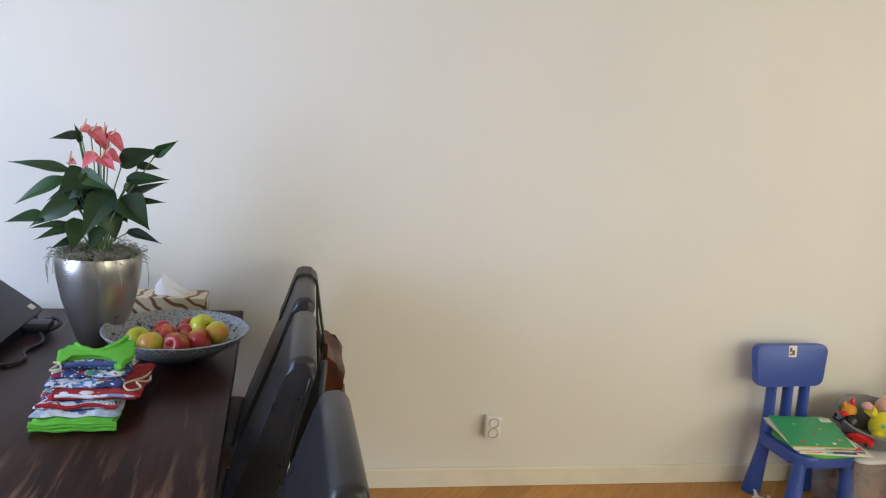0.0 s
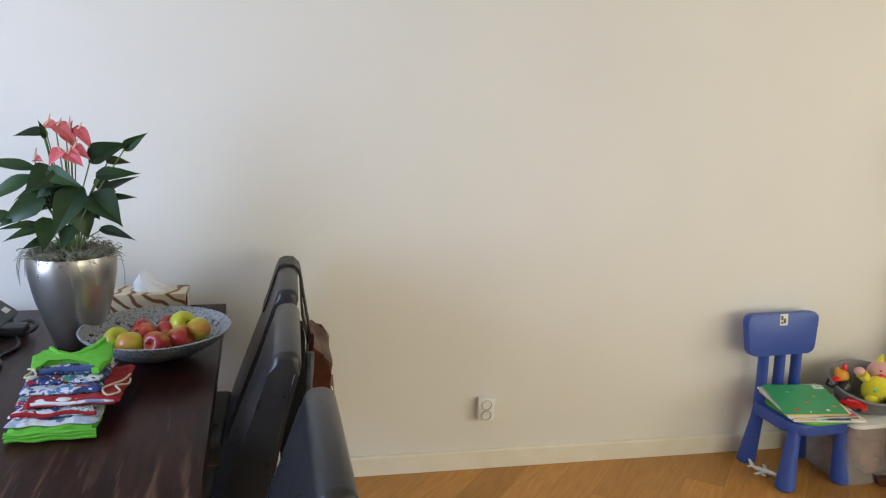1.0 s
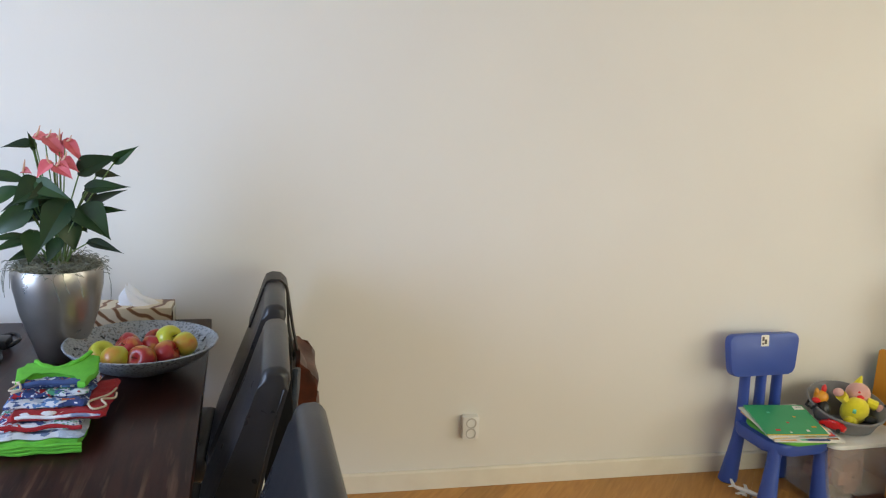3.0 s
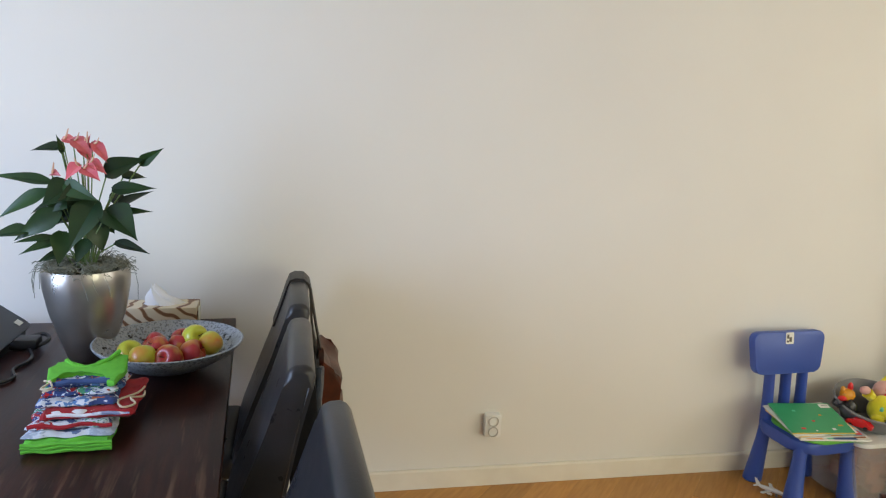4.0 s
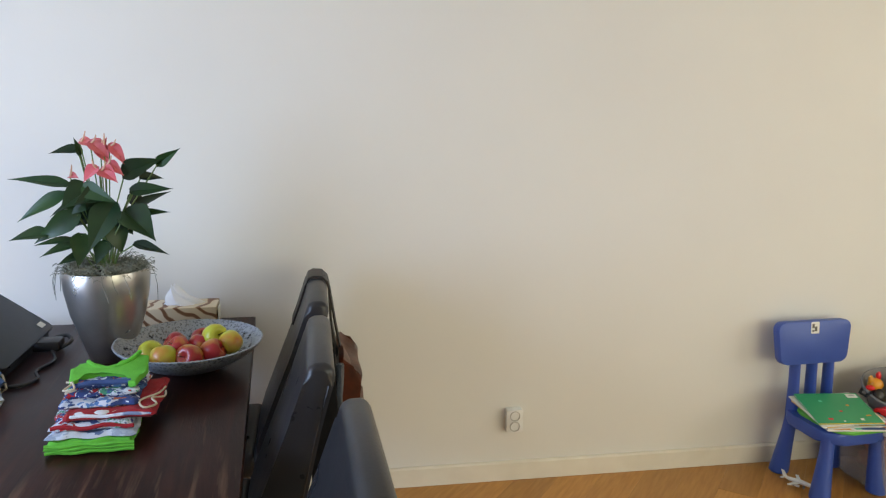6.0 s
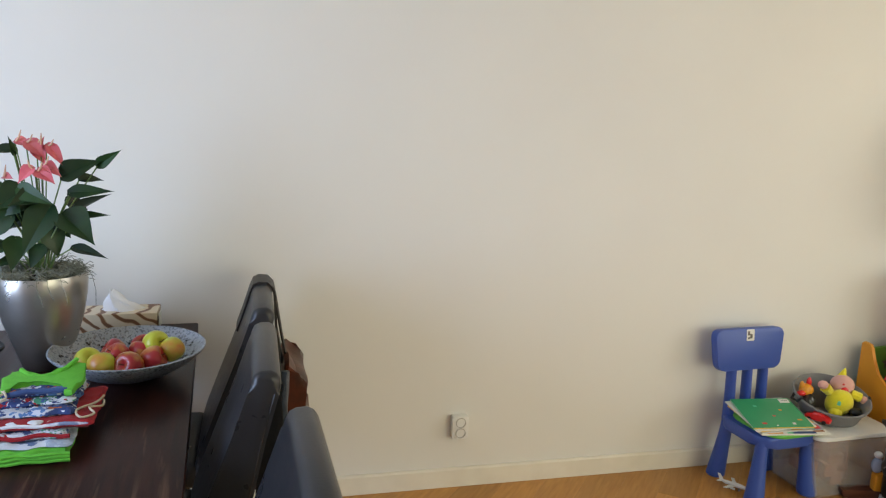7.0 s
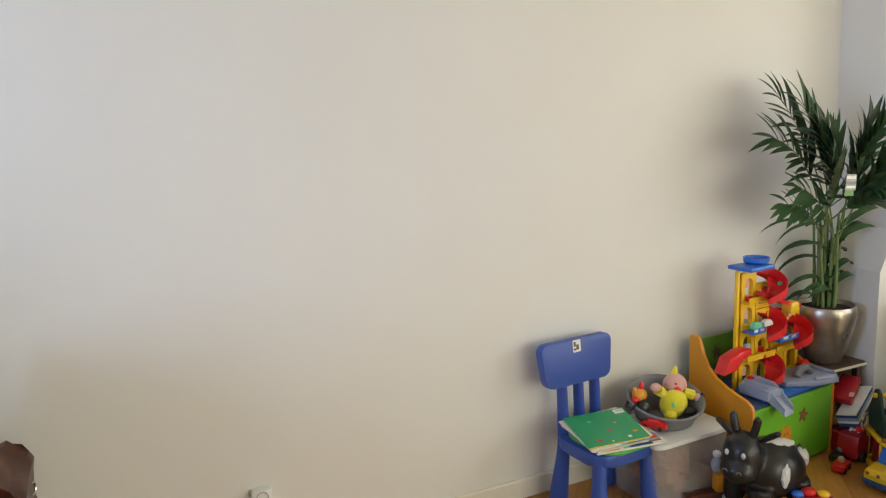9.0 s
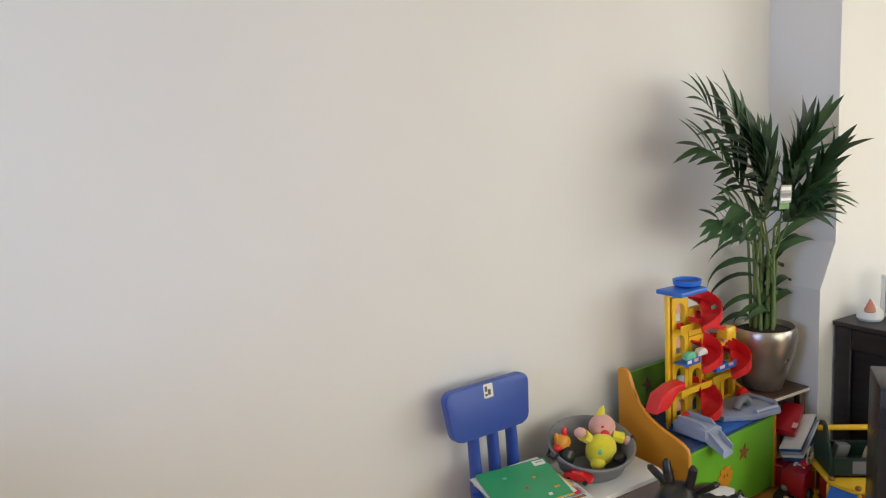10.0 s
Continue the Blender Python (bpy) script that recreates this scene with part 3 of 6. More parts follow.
    blooms = [(-5.3, 65.9, 0, 64.8, 3.2, 3), (-2.4, 66, 3.1, 61.7, 4.5, 4), (2.8, 65.4, 7.8, 59.2, 3.5, 3), (-0.4, 58.8, -4.6, 54.9, 4.1, 5), (0.1, 58, 5.4, 55.2, 4.7, 6), (1.5, 59.6, 6.8, 56.9, 3.8, 4), (0, 64.9, 2.2, 59.6, 4.5, 2), (-8.5, 55.9, -5.7, 56, 2.6, 4), (1.2, 63.5, 2.2, 67.4, 1.6, 3)]
    for bx, bz, tx, tz, wd, fw in blooms:
        base = Vector((bx + 0.9, -0.5 * fw, bz)) * 0.01
        tip = Vector((tx + 0.9, -fw, tz)) * 0.01
        d = tip - base
        bm = B()
        leaf_blade(bm, base, d, (0, -0.8, 0.8), d.length * 1.0, wd * 0.0104, 0.45, 0, fold=0.26, n=9)
        tube(bm, [base + d * 0.1, base + d * 0.25 + Vector((0.002, -0.008, 0.014)), base + d * 0.35 + Vector((0.004, -0.012, 0.034))], [0.0034, 0.003, 0.0014], 6, 1)
        tube(bm, [Vector((bx * 0.001, 0, 0.26)), base * 0.5 + Vector((0.006, 0, 0.15)), base], 0.0019, 5, 2)
        part("flower", bm, ["petal", "petal_green", "stalk"], p, "coral spathe with a pale spadix")


anthurium()


def tissue_box():
    t = thing("tissue_box", "patterned cream and brown tissue box with a tissue pulled up", "tissue box", (-0.02, 3.055, TABLE_Z), 1)
    bm = B()
    box(bm, (0, 0, 0.049), (0.245, 0.12, 0.066), 0.002, 1)
    part("carton", bm, "cream", t)
    bm = B()
    box(bm, (0, 0, 0.0085), (0.247, 0.122, 0.015), 0.001, 1)
    part("carton_base", bm, "cardred", t, "dark red band at the foot")
    bm = B()
    rings = []
    for i in range(8):
        f = i / 7
        rings.append([bm.verts.new((0.004 - 0.030 * f + (0.062 * (1 - f) ** 1.2 + 0.006) * (1 + 0.20 * math.sin(3 * a + 1.3 * i)) * math.cos(a),
                                    (0.030 * (1 - f) + 0.004) * (1 + 0.30 * math.cos(5 * a + i)) * math.sin(a),
                                    0.078 + 0.070 * f * (1 + 0.10 * math.sin(2 * a + 1)) + 0.005 * math.sin(6 * a + i) * (1 - f))) for a in [k * math.pi / 14 for k in range(28)]])
    for p, q in zip(rings, rings[1:]):
        for k in range(28):
            bm.faces.new((p[k], p[(k + 1) % 28], q[(k + 1) % 28], q[k]))
    bm.faces.new(rings[-1])
    part("tissue", bm, "tissue", t)
    bm = B()
    box(bm, (0.128, -0.02, 0.051), (0.004, 0.06, 0.05), 0.001, 1)
    part("carton_flap", bm, "paper", t)


tissue_box()


def fruit_bowl():
    at = (0.072, 2.625, TABLE_Z)
    b = thing("fruit_bowl", "wide shallow grey mosaic bowl on the table", "bowl", at)
    bm = B()
    lathe(bm, [(0.001, 0.0), (0.075, 0.0), (0.082, 0.004), (0.13, 0.022), (0.18, 0.052), (0.210, 0.082), (0.2115, 0.0865), (0.207, 0.088), (0.176, 0.060), (0.125, 0.030), (0.07, 0.013), (0.001, 0.011)], 64, cap=False)
    for v in bm.verts:
        if v.co.z > 0.075:
            v.co += Vector((v.co.x, v.co.y, 0)).normalized() * 0.0022 * math.sin(math.atan2(v.co.y, v.co.x) * 32)
    part("dish", bm, "bowl", b)
    rnd = random.Random(8)
    for k in range(150):
        a, f = rnd.uniform(0, 6.283), rnd.random()
        r = 0.13 + 0.072 * f
        z = 0.032 + (r - 0.125) * 0.62
        bm = B()
        blob(bm, (0, 0, 0), (0.0045, 0.0045, 0.0022), 1)
        ob = part("pebble", bm, "grey" if k % 3 else "blackmatt", b)
        ob.location = (r * math.cos(a), r * math.sin(a), z)
        ob.rotation_euler = (0, -math.atan(0.66), a)
    # apples
    spots = [(-0.10, -0.055, 0.064, 1), (-0.055, -0.105, 0.066, 1), (-0.025, -0.035, 0.070, 0), (0.015, -0.10, 0.062, 0), (0.030, -0.005, 0.066, 0), (0.072, -0.065, 0.066, 0),
             (0.070, 0.005, 0.090, 1), (0.118, -0.025, 0.080, 1), (-0.045, 0.03, 0.062, 0), (0.03, 0.06, 0.064, 0)]
    for k, (x, y, z, g) in enumerate(spots):
        ap = thing("apple", "ripe yellow-green apple in the mosaic bowl" if g else "red and yellow apple in the mosaic bowl", "apple",
                   (at[0] + x, at[1] + y, at[2] + z), rnd.uniform(0, 360), "apples in the bowl")
        ap.rotation_euler.x, ap.rotation_euler.y = radians(rnd.uniform(-70, 70)), radians(rnd.uniform(-50, 50))
        s = rnd.uniform(0.95, 1.08)
        ap.scale = (s, s, s)
        bm = B()
        prof = [(0.001, 0.0225), (0.004, 0.0235), (0.009, 0.0268), (0.015, 0.0298), (0.022, 0.0300), (0.028, 0.0272), (0.033, 0.021), (0.0365, 0.008), (0.035, -0.008), (0.028, -0.024), (0.020, -0.0300), (0.012, -0.0310), (0.006, -0.0295), (0.001, -0.0275)]
        lathe(bm, prof, 20, cap=False)
        part("flesh", bm, "apple_green" if g else "apple", ap)
        bm = B()
        tube(bm, [(0, 0, 0.020), (0.001, 0, 0.03), (0.004, 0.001, 0.038)], 0.0014, 5)
        part("stem", bm, "brown", ap)


fruit_bowl()


def eased(pts, n=4):
    """Points along a smooth curve through pts."""
    pts = [Vector(p) for p in pts]
    out = []
    for a, b, c, d in zip([pts[0]] + pts[:-2], pts[:-1], pts[1:], pts[2:] + [pts[-1]]):
        for k in range(n):
            f = k / n
            out.append(0.5 * (2 * b + (c - a) * f + (2 * a - 5 * b + 4 * c - d) * f * f + (3 * b - a - 3 * c + d) * f ** 3))
    return out + [pts[-1]]


def folded(w, d, h, seed, wob):
    """One folded garment: a soft slab with rounded edges, creases and a rolled front."""
    bm = B()
    nx, ny = 22, 22
    top, low = [], []
    for j in range(ny + 1):
        for i in range(nx + 1):
            u, v = i / nx * 2 - 1, j / ny * 2 - 1
            edge = min(1.0, (1 - abs(u)) * 9, (1 - abs(v)) * 12)
            bulge = math.sqrt(max(0.0, 1 - (1 - edge) ** 2))
            q = Vector((u * 2.2 + seed * 7, v * 2.2, seed))
            x = u * w / 2 + wob * noise.noise(q * 1.3) * 1.2
            y = v * d / 2 + wob * noise.noise(q * 1.3 + Vector((4, 9, 2)))
            crease = wob * (0.7 * noise.noise(q * 1.9) + 0.45 * noise.noise(q * 5.0))
            top.append(bm.verts.new((x, y, h * (0.5 + 0.5 * bulge) + crease * bulge)))
            low.append(bm.verts.new((x, y, h * (0.5 - 0.5 * bulge))))
    for verts in (top, low):
        for j in range(ny):
            for i in range(nx):
                k = j * (nx + 1) + i
                bm.faces.new((verts[k], verts[k + 1], verts[k + nx + 2], verts[k + nx + 1]))
    bmesh.ops.remove_doubles(bm, verts=bm.verts[:], dist=0.0004)
    return bm


def shirts():
    stack = [("green_shirt", "bright green folded child's shirt at the bottom of the pile", "shirt_green", -0.006, 0.0, 0.20, 0.026),
             ("printed_shirt", "grey and white printed folded child's shirt in the pile", "print_grey", 0.0, 0.022, 0.195, 0.014),
             ("red_trimmed_shirt", "white folded child's shirt with a red hem in the pile", "print_white", -0.004, 0.045, 0.19, 0.013),
             ("red_shirt", "red folded child's shirt with pale cords in the pile", "shirt_red", 0.030, 0.075, 0.220, 0.016),
             ("navy_shirt", "navy folded child's shirt with white patches in the pile", "print_navy", 0.0, 0.115, 0.185, 0.014),
             ("striped_shirt", "white printed folded shirt in the pile", "print_white", -0.004, 0.160, 0.175, 0.013),
             ("top_shirt", "printed shirt with a bright green open collar on the pile", "print_navy", 0.0, 0.195, 0.175, 0.012)]
    z = TABLE_Z + 0.001
    for k, (name, label, mat, dx, off, w, h) in enumerate(stack):
        off, w = off * 0.86, w * 0.94
        d = (0.298 if k < 6 else 0.256) - off
        t = thing(name, label, "shirt", (-0.069 + dx, 2.074 + off + d / 2, z), 2, "pile of folded children's shirts")
        part("folded_body", folded(w, d, h, k + 1, 0.0095), mat, t)
        if k == 0:
            for j, fz in enumerate((0.008, 0.016, 0.023)):
                bm = B()
                tube(bm, [(-w / 2 + 0.010 + 0.0155 * i, -d / 2 - 0.0015 + 0.002 * math.sin(i + j), fz + 0.0015 * math.sin(i * 1.3 + j)) for i in range(13)], 0.0042, 6)
                part("fold", bm, "shirt_green", t)
        if k == 2:
            bm = B()
            tube(bm, [(-w / 2 + 0.006 + 0.016 * i, -d / 2 + 0.002 + 0.002 * math.sin(i), 0.010 + 0.003 * math.sin(i * 1.1)) for i in range(12)], 0.005, 6)
            part("hem", bm, "shirt_red", t, "red hem")
        if k == 3:
            bm = B()
            pts = [(0.105, 0.03, 0.020), (0.095, -0.02, 0.023), (0.06, -0.06, 0.023), (0.075, -0.10, 0.021), (0.10, -0.08, 0.020), (0.085, -0.05, 0.024), (0.11, -0.03, 0.018), (0.108, 0.01, 0.016)]
            tube(bm, eased(pts), 0.0026, 6)
            part("cord", bm, "cord", t, "pale cotton cord")
            bm = B()
            tube(bm, [(-w / 2 + 0.02 + 0.016 * i, -d / 2 + 0.004, 0.012 + 0.002 * math.sin(i)) for i in range(12)], 0.0042, 6)
            part("hem", bm, "shirt_white", t, "white hem")
        if k in (3, 4, 5):
            for j in range(4):
                bm = B()
                blob(bm, (-0.064 + 0.043 * j, -d / 2 + 0.020 + 0.004 * (j % 2), h * 0.72), (0.021, 0.015, h * 0.34), 2, rough=0.25)
                part("printed_patch", bm, (("shirt_white", "shirt_red"), ("shirt_navy", "shirt_white"), ("cord", "shirt_grey"))[(k + j) % 3][j % 2], t)
        if k == 6:
            # the far end shows the open neck between two shoulders
            bm = B()
            neck = [(-0.082, -0.045), (-0.070, -0.050), (-0.060, -0.020), (-0.030, -0.004), (0.012, -0.006), (0.044, -0.020), (0.056, -0.070), (0.074, -0.075), (0.084, -0.030), (0.090, 0.030), (0.084, 0.062), (0.060, 0.066), (0.040, 0.040), (0.018, 0.020), (-0.010, 0.014), (-0.034, 0.024), (-0.052, 0.050), (-0.080, 0.046), (-0.094, 0.010)]
            slab(bm, neck, 0.0, 0.016, 0.005, m=Matrix.Translation((0, 0.012, 0.008)))
            bmesh.ops.subdivide_edges(bm, edges=[e for e in bm.edges if e.calc_length() > 0.025], cuts=2, use_grid_fill=True)
            for v in bm.verts:
                v.co.z += 0.020 * max(0.0, (v.co.y - 0.02) / 0.05) * (1 if v.co.x > 0 else 0.7) + 0.010 * noise.noise(v.co * 32)
                v.co.x += 0.006 * noise.noise(v.co * 25 + Vector((3, 1, 4)))
            part("collar", bm, "shirt_green", t, "bright green collar")
            bm = B()
            tube(bm, [(-0.058, 0.058, 0.036), (-0.034, 0.034, 0.028), (-0.008, 0.026, 0.026), (0.020, 0.032, 0.029), (0.044, 0.052, 0.038), (0.064, 0.078, 0.050)], 0.0055, 8)
            part("neck_band", bm, "shirt_green", t)
            bm = B()
            tube(bm, [(-0.055, -0.058, 0.016), (-0.020, -0.050, 0.019), (0.025, -0.054, 0.019), (0.062, -0.048, 0.017)], 0.0065, 8)
            part("hem", bm, "shirt_navy", t, "navy hem")
            bm = B()
            tube(bm, eased([(-0.090, -0.02, 0.012), (-0.070, -0.045, 0.017), (-0.085, -0.070, 0.010), (-0.060, -0.074, 0.014), (-0.072, -0.040, 0.019)]), 0.0026, 6)
            part("cord", bm, "cord", t, "pale cotton cord")
        z += h * 0.93


shirts()


def laptop():
    l = thing("laptop", "half-closed dark grey laptop on the dining table", "laptop", (-0.425, 2.765, TABLE_Z), 0)
    bm = B()
    slab(bm, [(x - 0.125, y) for x, y in rounded(0.25, 0.40, 0.012)], 0.003, 0.026, 0.003)
    part("base", bm, "blackmatt", l)
    tilt = Matrix.Translation((0.006, 0, 0.036)) @ Euler((0, radians(36), 0)).to_matrix().to_4x4()
    bm = B()
    slab(bm, [(x - 0.150, y) for x, y in rounded(0.31, 0.42, 0.016)], -0.006, 0.006, 0.003)
    part("lid", bm, "laptop", l, m=tilt)
    bm = B()
    box(bm, (-0.026, 0.165, 0.0072), (0.02, 0.036, 0.0016))
    part("sticker", bm, "paper", l, "small white sticker", m=tilt)
    for y in (-0.13, 0.13):
        bm = B()
        lathe(bm, [(0.006, -0.025), (0.006, 0.025)], 12, m=Euler((radians(90), 0, 0)).to_matrix().to_4x4(), c=(0.004, y, 0.03))
        part("hinge", bm, "blackmatt", l)
    c = thing("laptop_cable", "black cables curled on the table beside the laptop", "cable", (-0.385, 2.86, TABLE_Z))
    bm = B()
    tube(bm, eased([(-0.05, 0.0, 0.012), (-0.01, 0.03, 0.020), (0.03, 0.045, 0.026), (0.055, 0.01, 0.018), (0.03, -0.03, 0.008), (0.0, -0.01, 0.010), (-0.04, -0.03, 0.008)]), 0.0065, 8)
    part("plug_lead", bm, "blackmatt", c)
    bm = B()
    tube(bm, eased([(0.0, -0.02, 0.006), (0.05, -0.14, 0.006), (0.03, -0.23, 0.006), (0.055, -0.30, 0.006), (0.02, -0.35, 0.006), (-0.05, -0.34, 0.006)]), 0.005, 8)
    part("thin_lead", bm, "blackmatt", c)
    bm = B()
    box(bm, (-0.01, -0.02, 0.019), (0.095, 0.065, 0.034), 0.009, 2)
    part("plug", bm, "blackmatt", c)
    z = TABLE_Z + 0.001
    for k, (name, label, mat, x, y, w, d, h) in enumerate((("crumpled_shirt", "white crumpled child's shirt with cords under the pile", "cloth_pale", -0.500, 2.450, 0.20, 0.27, 0.040),
                                                            ("blue_trousers", "blue folded trousers in the pile beside the laptop", "blue_cloth", -0.505, 2.475, 0.20, 0.25, 0.034),
                                                            ("pale_shirt", "pale blue and white folded shirt in the pile", "print_grey", -0.500, 2.470, 0.17, 0.24, 0.024),
                                                            ("dark_shirt", "dark folded shirt on top of the pile beside the laptop", "shirt_navy", -0.525, 2.485, 0.17, 0.22, 0.016))):
        t = thing(name, label, "clothes", (x, y, z), 24 + 3 * k, "pile of clothes beside the laptop")
        part("folded_body", folded(w, d, h, k + 11, 0.014 + 0.010 * (k == 0)), mat, t)
        if k == 0:
            bm = B()
            tube(bm, [(0.092, 0.04, 0.05), (0.118, 0.02, 0.035), (0.122, -0.03, 0.014), (0.104, -0.05, 0.010), (0.108, 0.0, 0.030)], 0.003, 6)
            part("cord", bm, "cord", t, "pale cotton cord")
        z += h * 0.92


laptop()


def ribbon(bm, pts, across, thick):
    """A flat strap along pts."""
    pts, across = [Vector(p) for p in pts], Vector(across)
    rings = []
    for k, p in enumerate(pts):
        d = (pts[min(k + 1, len(pts) - 1)] - pts[max(k - 1, 0)]).normalized()
        nrm = d.cross(across).normalized() * (thick / 2)
        h = across / 2
        rings.append([bm.verts.new(p + q) for q in (-h - nrm, h - nrm, h + nrm, -h + nrm)])
    for a, b in zip(rings, rings[1:]):
        for j in range(4):
            bm.faces.new((a[j], a[(j + 1) % 4], b[(j + 1) % 4], b[j]))
    bm.faces.new(rings[0])
    bm.faces.new(rings[-1])


def hand_bag():
    b = thing("shoulder_bag", "brown leather shoulder bag hanging from a dining chair's back", "bag", (0.548, 2.88, -0.008))
    bm = B()
    prism(bm, [(-0.030, 0.30), (0.045, 0.30), (0.048, 0.36), (0.042, 0.46), (0.030, 0.56), (0.034, 0.64), (0.040, 0.672), (0.028, 0.692), (0.004, 0.700), (-0.022, 0.735), (-0.038, 0.728), (-0.045, 0.60), (-0.042, 0.42)], 0.30, None, 0.012, seg=2)
    bmesh.ops.subdivide_edges(bm, edges=[e for e in bm.edges if e.calc_length() > 0.06], cuts=5, use_grid_fill=True)
    for v in bm.verts:
        v.co += Vector((0.012, 0.010, 0.012)) * noise.noise(v.co * 8)
    part("bag_body", bm, "bag", b)
    bm = B()
    ribbon(bm, [(0.034, -0.12, 0.62), (0.040, -0.125, 0.54), (0.052, -0.13, 0.47), (0.064, -0.135, 0.40), (0.068, -0.135, 0.36)], (0.012, 0.045, 0), 0.008)
    part("strap_end", bm, "bag", b, "loose brown leather strap end")
    bm = B()
    box(bm, (0.036, -0.150, 0.585), (0.012, 0.010, 0.030), 0.003, 1)
    part("buckle", bm, "chrome", b)
    for y in (-0.10, 0.10):
        bm = B()
        tube(bm, [(0.034 + 0.005 * math.cos(a), y + 0.014 * math.cos(a), 0.60 + 0.018 * math.sin(a)) for a in [k * 0.5236 for k in range(13)]], 0.003, 6)
        part("ring", bm, "chrome", b)
    bm = B()
    ribbon(bm, [(-0.035, 0.04, 0.70), (-0.055, 0.07, 0.80), (-0.060, 0.10, 0.92), (-0.066, 0.105, 0.945), (-0.084, 0.11, 0.962), (-0.112, 0.11, 0.964), (-0.128, 0.11, 0.957), (-0.139, 0.105, 0.932), (-0.169, 0.10, 0.84), (-0.184, 0.10, 0.80)], (0, 0.12, 0), 0.008)
    part("strap", bm, "bagdark", b, "dark leather shoulder strap")
    bm = B()
    ribbon(bm, [(-0.024, -0.02, 0.725), (-0.040, 0.03, 0.80), (-0.060, 0.07, 0.925), (-0.080, 0.085, 0.962)], (0.004, 0.02, 0), 0.006)
    part("thin_strap", bm, "bagdark", b)
    j = thing("denim_jacket", "dark blue denim garment hung behind a dining chair", "jacket", (0.512, 2.70, 0))
    bm = B()
    prism(bm, [(-0.07, 0.36), (0.07, 0.36), (0.075, 0.50), (0.06, 0.64), (0.035, 0.715), (-0.01, 0.725), (-0.05, 0.67), (-0.07, 0.52)], 0.024, rot(0, 0, 90), 0.010, seg=2)
    bmesh.ops.subdivide_edges(bm, edges=[e for e in bm.edges if e.calc_length() > 0.04], cuts=4, use_grid_fill=True)
    for v in bm.verts:
        v.co += Vector((0.020, 0.012, 0.0)) * noise.noise(Vector((v.co.x * 16, v.co.y * 26, v.co.z * 6)))
    part("cloth", bm, "denim", j)
    k = thing("black_bag", "black soft bag hanging behind a dining chair", "bag", (0.462, 2.75, 0))
    bm = B()
    prism(bm, [(-0.20, 0.20), (0.14, 0.20), (0.16, 0.50), (0.12, 0.74), (0.05, 0.80), (-0.05, 0.80), (-0.14, 0.72), (-0.22, 0.50)], 0.075, rot(0, 0, 90), 0.010, seg=2)
    bmesh.ops.subdivide_edges(bm, edges=[e for e in bm.edges if e.calc_length() > 0.05], cuts=3, use_grid_fill=True)
    for v in bm.verts:
        v.co += Vector((0.010, 0.008, 0.0)) * noise.noise(v.co * 11)
    part("bag_body", bm, "blackcloth", k)


hand_bag()


def wall_outlet():
    o = thing("wall_outlet", "white surface-mounted double wall socket", "socket", (1.240, ROOM_N, 0.272))
    bm = B()
    prism(bm, rounded(0.068, 0.096, 0.007), 0.036, Matrix.Translation((0, -0.0185, 0)), 0.003)
    part("housing", bm, "white", o)
    for z in (0.0225, -0.0225):
        bm = B()
        lathe(bm, [(0.0215, 0.0), (0.0215, 0.004), (0.0185, 0.004), (0.0185, -0.012), (0.001, -0.012)], 24, c=(0, -0.036, z), m=FLAT, cap=False)
        part("socket_cup", bm, "socket_ring", o)
        bm = B()
        for x in (-0.0095, 0.0095):
            lathe(bm, [(0.0025, 0), (0.0025, 0.0006)], 8, c=(x, -0.0265, z), m=FLAT)
        part("pin_holes", bm, "socket_dark", o)


wall_outlet()


